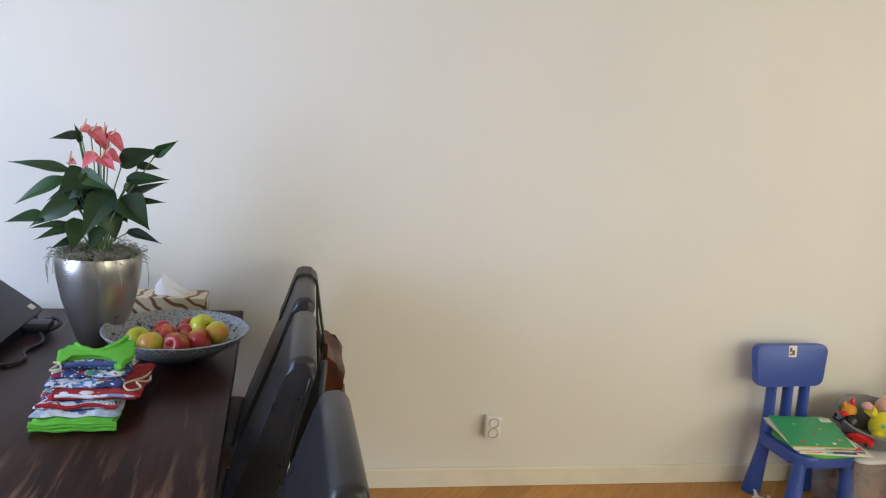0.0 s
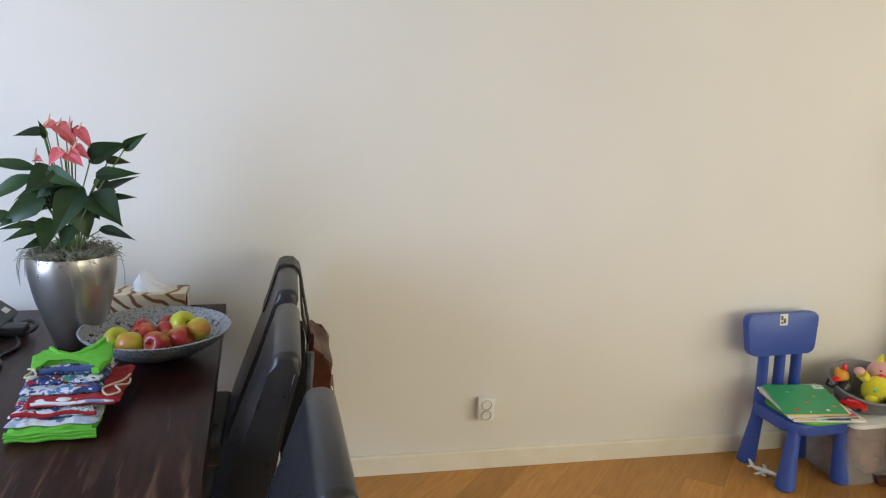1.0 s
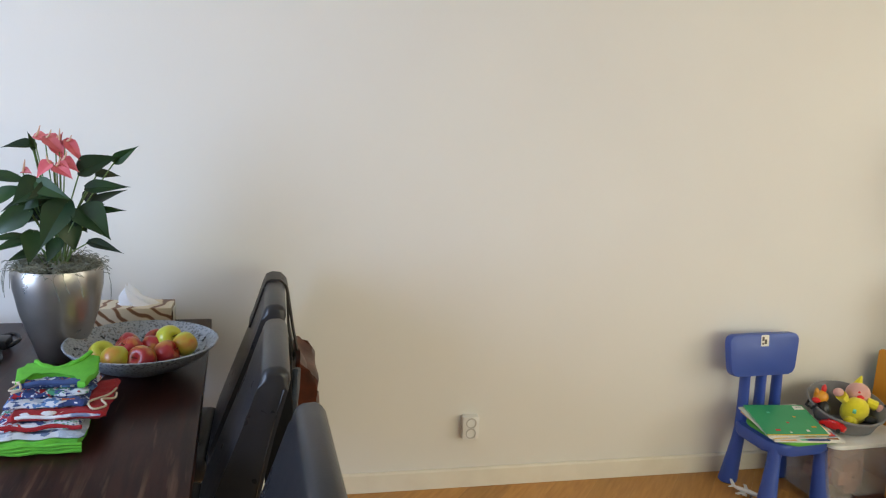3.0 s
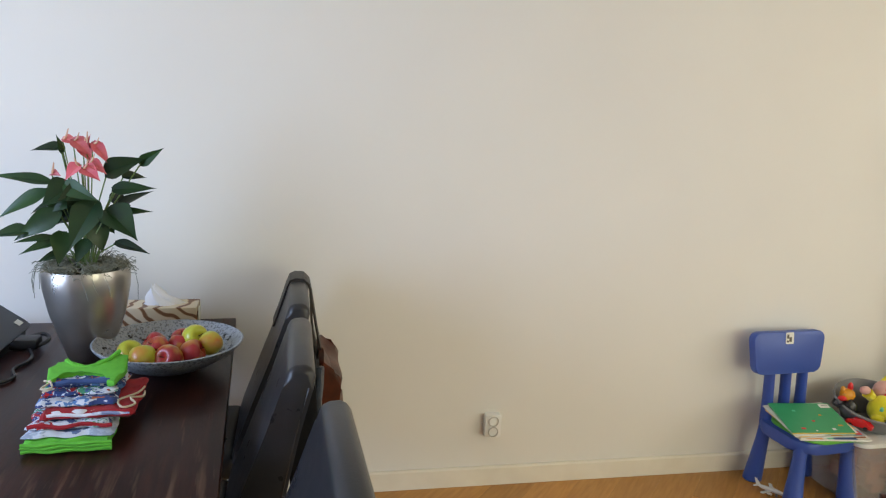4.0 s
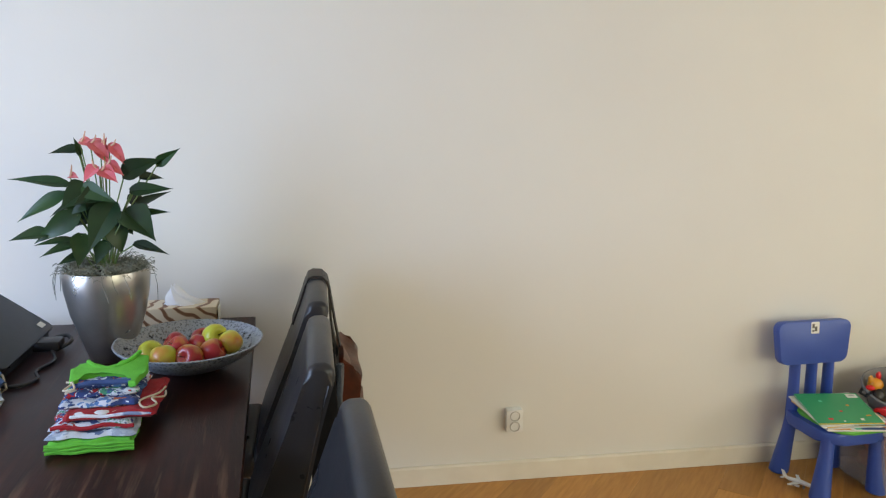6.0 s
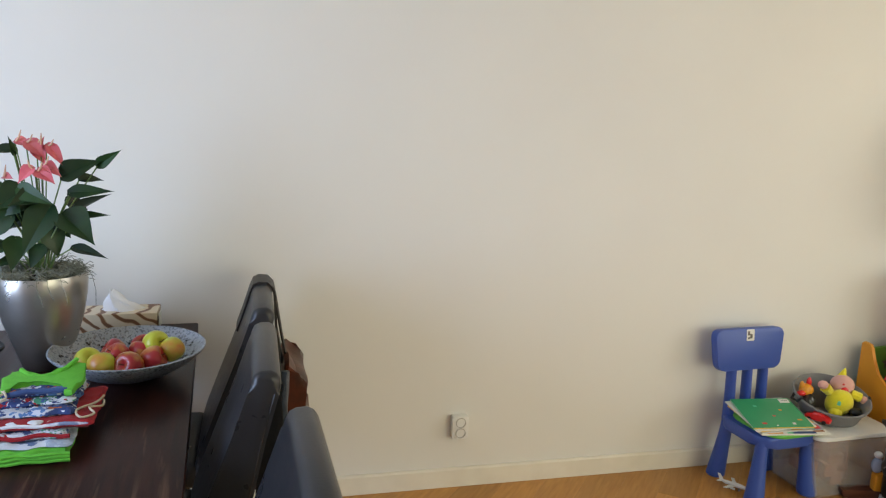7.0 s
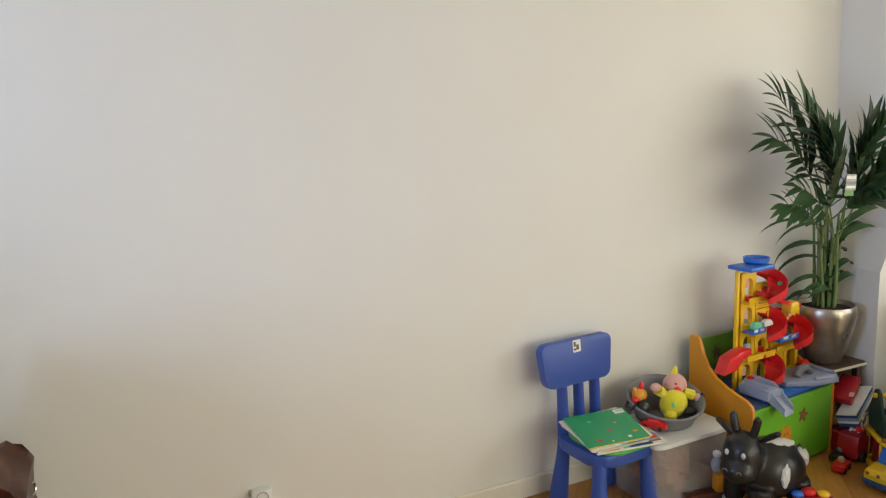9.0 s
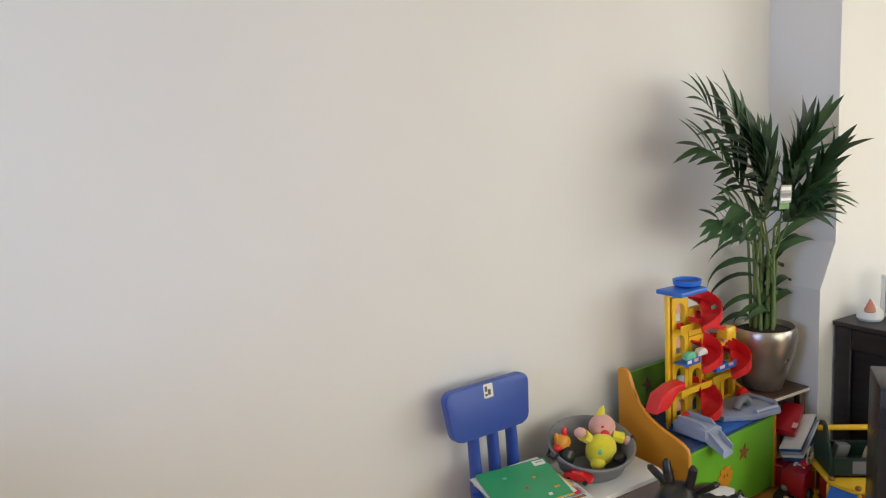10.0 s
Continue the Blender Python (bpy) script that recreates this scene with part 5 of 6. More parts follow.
    tube(bm, [(0.27, -0.12, 0.044), (0.29, -0.12, 0.072), (0.33, -0.12, 0.076), (0.36, -0.12, 0.044)], 0.018, 10)
    part("pump_island", bm, "grey", g)
    for x, z, m in ((0.045, 0.05, "red"), (0.06, 0.29, "teal"), (0.40, 0.055, "red"), (0.13, 0.29, "paper")):
        bm = B()
        prism(bm, [(-0.028, 0), (0.028, 0), (0.028, 0.012), (0.015, 0.026), (-0.015, 0.026), (-0.028, 0.014)], 0.026, Matrix.Translation((x, -0.06, z)), 0.004)
        part("little_car", bm, m, g)
    for x, z, sx, sz, m in ((0.045, 0.282, 0.022, 0.012, "paper"), (0.085, 0.282, 0.024, 0.012, "skin"), (0.235, 0.219, 0.030, 0.012, "paper"), (0.290, 0.219, 0.030, 0.012, "skin")):
        bm = B()
        box(bm, (x, (-0.073 if x < 0.2 else -0.083), z), (sx, 0.002, sz))
        part("sticker", bm, m, g)
    for x, z, sx, sz, m in ((0.060, 0.405, 0.030, 0.040, "red"), (0.165, 0.430, 0.030, 0.044, "red"), (0.262, 0.300, 0.036, 0.040, "paper"), (0.345, 0.310, 0.030, 0.050, "skin"), (0.215, 0.085, 0.026, 0.040, "greyblue"), (0.060, 0.190, 0.034, 0.040, "shirt_grey"), (0.275, 0.255, 0.030, 0.030, "yellow")):
        bm = B()
        prism(bm, rounded(sx, sz, 0.006, 2), 0.012, Matrix.Translation((x, -0.018, z)), 0.002, seg=1)
        part("bay_front", bm, m, g)
    for x, z, s in ((0.075, 0.475, 0.03), (0.07, 0.335, 0.03), (0.165, 0.335, 0.026), (0.07, 0.075, 0.032), (0.375, 0.235, 0.032)):
        bm = B()
        box(bm, (x, 0.004, z), (s, 0.004, s * 1.3), 0.001, 1)
        part("picture_panel", bm, "skin", g)


toy_garage()


def cow_hopper():
    c = thing("cow_hopper", "black and white inflatable rubber cow hopper on the floor", "bouncing toy", (3.063, 2.672, 0), -6)
    c.scale = (0.93, 0.93, 0.95)
    turn = Matrix.Translation((-0.085, 0, 0)) @ rot(0, 0, 26)
    bm = B()
    blob(bm, (0.05, 0, 0.178), (0.154, 0.126, 0.128), 4)
    blob(bm, (0, 0, 0), (0.088, 0.082, 0.098), 4, m=turn @ Matrix.Translation((-0.01, 0, 0.265)))
    blob(bm, (0, 0, 0), (0.068, 0.074, 0.058), 3, m=turn @ Matrix.Translation((-0.055, 0, 0.215)))
    for x, y in ((-0.06, -0.07), (-0.06, 0.07), (0.13, -0.07), (0.13, 0.07)):
        tube(bm, [(x, y, 0.14), (x * 1.12, y * 1.05, 0.05), (x * 1.15, y * 1.05, 0.022)], [0.054, 0.046, 0.040], 14)
    body = part("body", bm, "black", c)
    body.modifiers.new("blend", "REMESH").voxel_size = 0.008
    s = body.modifiers.new("smooth", "SMOOTH")
    s.factor, s.iterations = 0.6, 10
    for x, y in ((-0.06, -0.07), (-0.06, 0.07), (0.13, -0.07), (0.13, 0.07)):
        bm = B()
        lathe(bm, [(0.001, 0), (0.040, 0.0), (0.047, 0.01), (0.044, 0.035), (0.001, 0.04)], 16, c=(x * 1.15, y * 1.05, 0), cap=False)
        part("hoof", bm, "patch", c)
    for y in (-0.03, 0.03):
        bm = B()
        tube(bm, [turn @ Vector(q) for q in ((0.0, y, 0.335), (0.004, y * 1.5, 0.385), (0.004, y * 1.7, 0.418), (0.004, y * 1.7, 0.430))], [0.017, 0.017, 0.016, 0.007], 10)
        part("horn", bm, "black", c)
        bm = B()
        tube(bm, [turn @ Vector(q) for q in ((0.02, y * 2.0, 0.325), (0.025, y * 3.2, 0.352), (0.027, y * 4.2, 0.372), (0.027, y * 4.5, 0.376))], [0.015, 0.022, 0.019, 0.006], 10, flat=0.6)
        part("ear", bm, "black", c)
        bm = B()
        blob(bm, (0, 0, 0), (0.006, 0.009, 0.013), 2, m=turn @ Matrix.Translation((-0.089, y * 1.15, 0.292)))
        part("eye", bm, "patch", c)
        bm = B()
        tube(bm, [turn @ Vector((-0.116, y * 0.95 + 0.010 * math.cos(k * 0.63), 0.222 + 0.009 * math.sin(k * 0.63))) for k in range(6)], 0.003, 6)
        part("nostril", bm, "grey", c)
    # white markings lie on the skin of the body
    for (px, py, pz), (sx, sy, sz), r in (((0.022, -0.121, 0.195), (0.020, 0.012, 0.046), (-8, 15, 4)), ((0.07, -0.030, 0.298), (0.058, 0.026, 0.010), (12, 8, -20)), ((0.165, -0.055, 0.225), (0.026, 0.028, 0.05), (0, -30, 30)), ((0.10, 0.10, 0.20), (0.03, 0.012, 0.04), (0, 0, 0))):
        bm = B()
        blob(bm, (0, 0, 0), (sx, sy, sz), 3, rough=0.35)
        part("marking", bm, "patch", c, "white cow marking", m=Matrix.Translation((px, py, pz)) @ rot(*r))
    bm = B()
    tube(bm, [(0.185, 0, 0.22), (0.212, 0.005, 0.24), (0.228, 0.01, 0.205), (0.230, 0.01, 0.185)], [0.012, 0.010, 0.012, 0.006], 8)
    part("tail", bm, "black", c)


cow_hopper()


def wheel(bm, c, r, w, axis="y"):
    m = FLAT if axis == "y" else rot(0, 90, 0)
    lathe(bm, [(0.001, -w / 2), (r * 0.6, -w / 2), (r * 0.9, -w / 2), (r, -w / 3), (r, w / 3), (r * 0.9, w / 2), (r * 0.6, w / 2), (0.001, w / 2)], 16, c=c, m=m, cap=False)


def floor_toys():
    # wooden boat with a figure
    b = thing("toy_boat", "dark red-brown toy boat on the floor by the tub", "toy boat", (2.93, 2.825, 0), -18)
    bm = B()
    prism(bm, [(-0.095, 0.045), (-0.082, 0.006), (-0.05, 0.0), (0.06, 0.0), (0.09, 0.012), (0.105, 0.05), (0.06, 0.036), (-0.05, 0.034)], 0.055, None, 0.008)
    part("hull", bm, "brown", b)
    bm = B()
    box(bm, (0.065, 0, 0.075), (0.05, 0.045, 0.075), 0.008, 2)
    part("cabin", bm, "orange", b)
    bm = B()
    blob(bm, (0.05, 0, 0.15), (0.024, 0.020, 0.036), 2)
    part("bollard", bm, "greyblue", b)
    bm = B()
    blob(bm, (0.05, 0, 0.196), (0.018, 0.018, 0.016), 2)
    part("cap", bm, "white", b)
    # activity toy shaped like a boat
    a = thing("activity_toy", "yellow and green plastic activity toy with red keys", "toy", (2.965, 2.60, 0), -38)
    bm = B()
    slab(bm, [(-0.11, 0.0), (-0.095, -0.045), (-0.03, -0.072), (0.06, -0.068), (0.11, -0.03), (0.11, 0.035), (0.05, 0.07), (-0.05, 0.065)], 0.002, 0.034, 0.010)
    part("shell", bm, "yellow", a)
    bm = B()
    slab(bm, [(-0.118, 0.0), (-0.105, -0.04), (-0.07, -0.058), (-0.07, 0.05)], 0.010, 0.042, 0.008)
    part("nose", bm, "lime", a)
    for k in range(4):
        bm = B()
        box(bm, (-0.04 + 0.032 * k, -0.032, 0.040), (0.027, 0.05, 0.014), 0.004, 2)
        part("key", bm, ("red", "orange", "red", "patch")[k], a)
    bm = B()
    lathe(bm, [(0.001, 0.0), (0.036, 0.0), (0.032, 0.025), (0.001, 0.030)], 20, c=(0.015, 0.03, 0.036), cap=False)
    part("dial", bm, "greyblue", a)
    # walker with buttons
    w = thing("activity_table", "red plastic activity toy with round coloured buttons", "toy", (3.175, 2.515, 0), -35)
    w.scale = (0.84, 0.84, 0.86)
    bm = B()
    prism(bm, [(-0.10, 0), (0.10, 0), (0.105, 0.05), (0.085, 0.105), (0.02, 0.118), (-0.06, 0.112), (-0.10, 0.07)], 0.09, None, 0.014)
    part("shell", bm, "darkred", w)
    for x, z, r, m in ((-0.045, 0.065, 0.030, "lime"), (0.025, 0.068, 0.027, "yellow"), (0.07, 0.045, 0.018, "lime"), (-0.055, 0.022, 0.020, "blue"), (0.05, 0.018, 0.015, "yellow")):
        bm = B()
        lathe(bm, [(r, 0), (r, 0.008), (r * 0.8, 0.013), (0.001, 0.014)], 20, c=(x, -0.045, z), m=FLAT, cap=False)
        part("button", bm, m, w)
    for x, y, z, s, m in ((-0.07, 0.0, 0.122, 0.024, "blue"), (-0.02, 0.01, 0.130, 0.028, "red"), (0.04, 0.0, 0.128, 0.024, "yellow"), (0.09, 0.0, 0.09, 0.022, "blue")):
        bm = B()
        blob(bm, (x, y, z), (s * 1.2, s, s * 0.7), 2, rough=0.1)
        part("knob", bm, m, w)
    bm = B()
    blob(bm, (0, 0, 0.036), (0.036, 0.034, 0.034), 3, mi=0)
    blob(bm, (-0.014, -0.030, 0.04), (0.004, 0.004, 0.004), 1, mi=1)
    blob(bm, (0.010, -0.032, 0.040), (0.004, 0.004, 0.004), 1, mi=1)
    blob(bm, (0.012, -0.026, 0.014), (0.018, 0.014, 0.012), 2, mi=2)
    blob(bm, (0.05, 0.02, 0.03), (0.04, 0.03, 0.028), 2, mi=3)
    d = part("small_doll", bm, ["beige", "black", "skin", "brown"], None)
    d.matrix_basis = pose(3.075, 2.535, 0)
    tagged(d, "small round beige doll between the floor toys", "doll")
    # little red car
    for at, rz, s, m1, m2, lab in (((3.625, 2.735, 0), 20, 1.0, "red", "beige", "small red toy car with a driver knob on the floor"), ((3.70, 2.80, 0), 12, 1.05, "blackmatt", "grey", "small black toy car beside the chest")):
        c = thing("toy_car", lab, "toy car", at, rz, "toy cars on the floor")
        bm = B()
        prism(bm, [(-0.05 * s, 0.010), (0.05 * s, 0.010), (0.052 * s, 0.030), (0.02 * s, 0.036), (-0.02 * s, 0.042), (-0.05 * s, 0.034)], 0.05, None, 0.008)
        part("car_body", bm, m1, c)
        bm = B()
        blob(bm, (-0.005, 0, 0.050), (0.014, 0.014, 0.016), 2)
        part("driver_knob", bm, m2, c)
        for x in (-0.03, 0.03):
            for y in (-0.025, 0.025):
                bm = B()
                wheel(bm, (x, y, 0.0125), 0.0125, 0.008)
                part("wheel", bm, "black", c)


floor_toys()


def toy_bus():
    b = thing("toy_bus", "yellow plastic toy bus with blue trim on the floor", "toy bus", (3.735, 2.555, 0), 4)
    bm = B()
    prism(bm, [(-0.145, 0.028), (0.13, 0.028), (0.13, 0.085), (-0.035, 0.085), (-0.065, 0.078), (-0.13, 0.072), (-0.147, 0.055)], 0.13, None, 0.014, seg=3)
    part("lower_body", bm, "yellow", b)
    bm = B()
    slab(bm, [(x - 0.008, y) for x, y in rounded(0.30, 0.142, 0.03)], 0.016, 0.034, 0.006)
    part("bumper", bm, "shirt_navy", b, "dark blue bumper band")
    bm = B()
    slab(bm, [(x + 0.045, y) for x, y in rounded(0.18, 0.13, 0.02)], 0.148, 0.162, 0.006)
    part("roof", bm, "yellow", b)
    for x in (-0.035, 0.02, 0.075, 0.127):
        for y in (-0.058, 0.058):
            bm = B()
            box(bm, (x, y, 0.116), (0.014, 0.012, 0.066), 0.003, 1)
            part("pillar", bm, "yellow", b)
    bm = B()
    prism(bm, [(-0.062, 0.080), (-0.028, 0.080), (-0.022, 0.146), (-0.030, 0.146)], 0.11, None, 0.002, seg=1)
    part("windscreen", bm, "blue", b)
    for x, y, m in ((0.0, -0.02, "red"), (0.05, 0.02, "darkred"), (0.10, -0.02, "red")):
        bm = B()
        box(bm, (x, y, 0.10), (0.03, 0.06, 0.05), 0.006, 2)
        part("seat", bm, m, b)
    for x in (-0.09, 0.085):
        for y in (-0.066, 0.066):
            bm = B()
            wheel(bm, (x, y, 0.028), 0.028, 0.022)
            part("wheel", bm, "black", b)
    for y in (-0.045, 0.0, 0.045):
        bm = B()
        blob(bm, (-0.146, y, 0.060), (0.004, 0.008, 0.008), 2)
        part("headlamp", bm, "brownpaint", b)
    for y in (-0.05, 0.05):
        bm = B()
        blob(bm, (-0.03, y, 0.168), (0.012, 0.012, 0.009), 2)
        part("roof_light", bm, "brownpaint", b)


toy_bus()


def toolbox():
    t = thing("toy_toolbox", "dark green open toolbox with a yellow bar handle", "toolbox", (3.895, 2.60, 0), -36)
    w, d = 0.30, 0.16
    for s in (-1, 1):
        bm = B()
        prism(bm, [(-0.085, 0.165), (0.085, 0.165), (0.085, 0.235), (0.028, 0.345), (0.0, 0.355), (-0.028, 0.345), (-0.085, 0.235)], 0.012,
              Matrix.Translation((s * w / 2, 0, 0)) @ Matrix(((0, 1, 0, 0), (1, 0, 0, 0), (0, 0, 1, 0), (0, 0, 0, 1))), 0.003, seg=1)
        part("end_board", bm, "toolgreen", t)
    for y in (-0.079, 0.079):
        bm = B()
        box(bm, (0, y, 0.200), (w - 0.0125, 0.012, 0.07), 0.002, 1)
        part("side_board", bm, "toolgreen", t)
    bm = B()
    box(bm, (0, 0, 0.171), (w - 0.0125, 0.146, 0.010))
    part("bottom_board", bm, "toolgreen", t)
    bm = B()
    box(bm, (0, -0.0865, 0.200), (0.15, 0.003, 0.05), 0.001, 1)
    part("label_plate", bm, "grey", t, "grey label plate")
    bm = B()
    tube(bm, [(-w / 2 - 0.02, 0, 0.325), (w / 2 + 0.02, 0, 0.325)], 0.011, 12)
    part("handle_bar", bm, "yellow", t)
    for x, y, m in ((-0.08, 0.02, "grey"), (0.02, -0.02, "beige"), (0.09, 0.03, "patch")):
        bm = B()
        box(bm, (x, y, 0.215), (0.06, 0.03, 0.075), 0.006, 2, rot(8, 12, 20))
        part("tool", bm, m, t)
    c = thing("yellow_crate", "yellow slatted toy crate under the toolbox", "crate", (3.895, 2.60, 0), -36)
    for z in (0.01, 0.152):
        bm = B()
        for y in (-0.085, 0.085):
            box(bm, (0, y, z), (0.34, 0.02, 0.02), 0.004, 1)
        for x in (-0.16, 0.16):
            box(bm, (x, 0, z), (0.02, 0.15, 0.02), 0.004, 1)
        part("rail", bm, "yellow", c)
    for x in (-0.15, -0.09, -0.03, 0.03, 0.09, 0.15):
        for y in (-0.085, 0.085):
            bm = B()
            box(bm, (x, y, 0.081), (0.016, 0.012, 0.121), 0.003, 1)
            part("slat", bm, "yellow", c)
    bm = B()
    box(bm, (0, 0, 0.06), (0.28, 0.13, 0.10), 0.01, 2)
    part("crate_filling", bm, "darkred", c)


M["toolgreen"] = material("dark_green_wood", (0.010, 0.030, 0.022), 0.45, second=(0.016, 0.042, 0.03), scale=9, bump=0.05)
toolbox()


def toy_heap():
    # what is piled between the chest and the chimney breast
    f = thing("toy_fire_engine", "dark red toy fire engine with a white ladder", "toy truck", (3.83, 2.80, 0), 14)
    bm = B()
    prism(bm, [(-0.13, 0.025), (0.13, 0.025), (0.13, 0.10), (-0.04, 0.10), (-0.05, 0.125), (-0.12, 0.125), (-0.135, 0.08)], 0.09, None, 0.008)
    part("truck_body", bm, "darkred", f)
    for s in (-0.018, 0.018):
        bm = B()
        box(bm, (0.03, s, 0.145), (0.20, 0.010, 0.014), 0.002, 1, rot(0, -12, 0))
        part("ladder_rail", bm, "white", f)
    for k in range(7):
        bm = B()
        box(bm, (-0.05 + 0.027 * k, 0, 0.128 + 0.0057 * k), (0.006, 0.034, 0.006))
        part("ladder_rung", bm, "white", f)
    for x in (-0.08, 0.08):
        for y in (-0.046, 0.046):
            bm = B()
            wheel(bm, (x, y, 0.026), 0.026, 0.02)
            part("wheel", bm, "black", f)
    bm = B()
    blob(bm, (-0.05, -0.02, 0.14), (0.024, 0.02, 0.016), 2, rough=0.2)
    part("siren", bm, "red", f)
    s = thing("picture_book", "blue and white striped picture book on the toy heap", "book", (3.87, 2.845, 0.172), 18)
    for k, (m, h) in enumerate((("shirt_navy", 0.016), ("paper", 0.012), ("greyblue", 0.014), ("shirt_navy", 0.010), ("paper", 0.008))):
        bm = B()
        box(bm, (0.004 * k, 0, sum((0.016, 0.012, 0.014, 0.010, 0.008)[:k]) + h / 2), (0.21, 0.09, h - 0.002), 0.001, 1)
        part("page_block", bm, m, s, m=rot(-16, -23, 0))
    bm = B()
    tube(bm, [(-0.13 + 0.036 * math.cos(a), -0.07, 0.02 + 0.034 * math.sin(a)) for a in [k * 0.5236 for k in range(13)]], 0.005, 8)
    part("carry_loop", bm, "cord", s)
    r = thing("red_folder", "dark red closed case lying on the toy heap", "case", (3.865, 2.905, 0.245), 22)
    bm = B()
    box(bm, (0, 0, 0.02), (0.17, 0.085, 0.035), 0.006, 2, rot(0, -23, 0))
    part("case_shell", bm, "darkred", r)
    bm = B()
    box(bm, (-0.065, -0.04, 0.024), (0.03, 0.02, 0.003), 0.001, 1, rot(0, -23, 0))
    part("case_label", bm, "skin", r)
    bm = B()
    blob(bm, (0, 0, 0.05), (0.05, 0.045, 0.06), 2, rough=0.12)
    blob(bm, (0.01, -0.005, 0.13), (0.042, 0.04, 0.042), 2, rough=0.1)
    blob(bm, (-0.02, -0.01, 0.175), (0.018, 0.014, 0.018), 2)
    blob(bm, (0.05, -0.01, 0.165), (0.018, 0.014, 0.018), 2, mi=1)
    blob(bm, (-0.03, -0.04, 0.02), (0.03, 0.04, 0.025), 2)
    p = part("plush_bear", bm, ["beige", "brown"], None)
    p.matrix_basis = pose(3.835, 2.975, 0.10)
    tagged(p, "beige plush toy squeezed behind the toy chest", "plush toy")
    k = thing("heap_box", "dark low box under the heap of toys", "box", (3.86, 2.94, 0), 10)
    bm = B()
    box(bm, (0, 0, 0.05), (0.22, 0.14, 0.10), 0.006, 1)
    part("box_shell", bm, "darkred", k)


toy_heap()


def plant_stand():
    s = thing("plant_stand", "low dark brown wooden plant stand in the corner", "side table", (3.868, 3.055, 0), 0)
    bm = B()
    box(bm, (0, 0, 0.362), (0.29, 0.28, 0.020), 0.004, 1)
    part("top", bm, "shelf", s)
    bm = B()
    box(bm, (0, -0.1415, 0.362), (0.288, 0.003, 0.012))
    part("edge_band", bm, "trim", s, "worn pale front edge")
    for x in (-0.122, 0.122):
        for y in (-0.11, 0.11):
            bm = B()
            box(bm, (x, y, 0.176), (0.035, 0.035, 0.352), 0.004, 1)
            part("leg", bm, "shelf", s)
    bm = B()
    box(bm, (0, 0.11, 0.30), (0.208, 0.018, 0.09), 0.002, 1)
    part("rail", bm, "shelf", s)


plant_stand()


def frond(p, base, tip, lean, n, ln, seed, wd=0.031):
    """A feather leaf: a bowed rib with long narrow leaflets on both sides."""
    rnd = random.Random(seed)
    base, tip = Vector(base), Vector(tip)
    mid = base.lerp(tip, 0.55) + Vector(lean)
    rib = [((1 - f) ** 2) * base + 2 * f * (1 - f) * mid + f * f * tip for f in [k / 12 for k in range(13)]]
    bm = B()
    tube(bm, rib, [0.0045 - 0.0003 * k for k in range(13)], 5, 1)
    for k in range(n):
        f = 0.42 + 0.58 * (k + 0.5) / n
        i = min(11, int(f * 12))
        q = rib[i].lerp(rib[i + 1], f * 12 - i)
        d = (rib[i + 1] - rib[i]).normalized()
        side = d.cross(Vector((0.15, -1, 0.25))).normalized()
        for s in (-1, 1):
            spread = 0.95 - 0.6 * (k / n) + rnd.uniform(-0.12, 0.12)
            dd = (d * (1.0 - 0.35 * spread) + side * s * spread * 0.8 + Vector((0, rnd.uniform(-0.25, 0.1), rnd.uniform(-0.05, 0.15)))).normalized()
            L = ln * (0.75 + 0.35 * math.sin(math.pi * (0.2 + 0.7 * k / n))) * rnd.uniform(0.85, 1.1)
            leaf_blade(bm, q, dd, (0, -0.6, 0.8), L, wd * rnd.uniform(0.85, 1.15), rnd.uniform(0.25, 0.75), 0, False, 0.10, 5)
    leaf_blade(bm, rib[-1], (rib[-1] - rib[-2]), (0, -0.6, 0.8), ln * 0.8, wd, 0.4, 0, False, 0.1, 5)
    for v in bm.verts:
        v.co.y = min(v.co.y, 0.155)
        if v.co.x > 0.245:
            v.co.y = min(v.co.y, -0.165)
    part("frond", bm, ["palm", "palmstalk"], p)


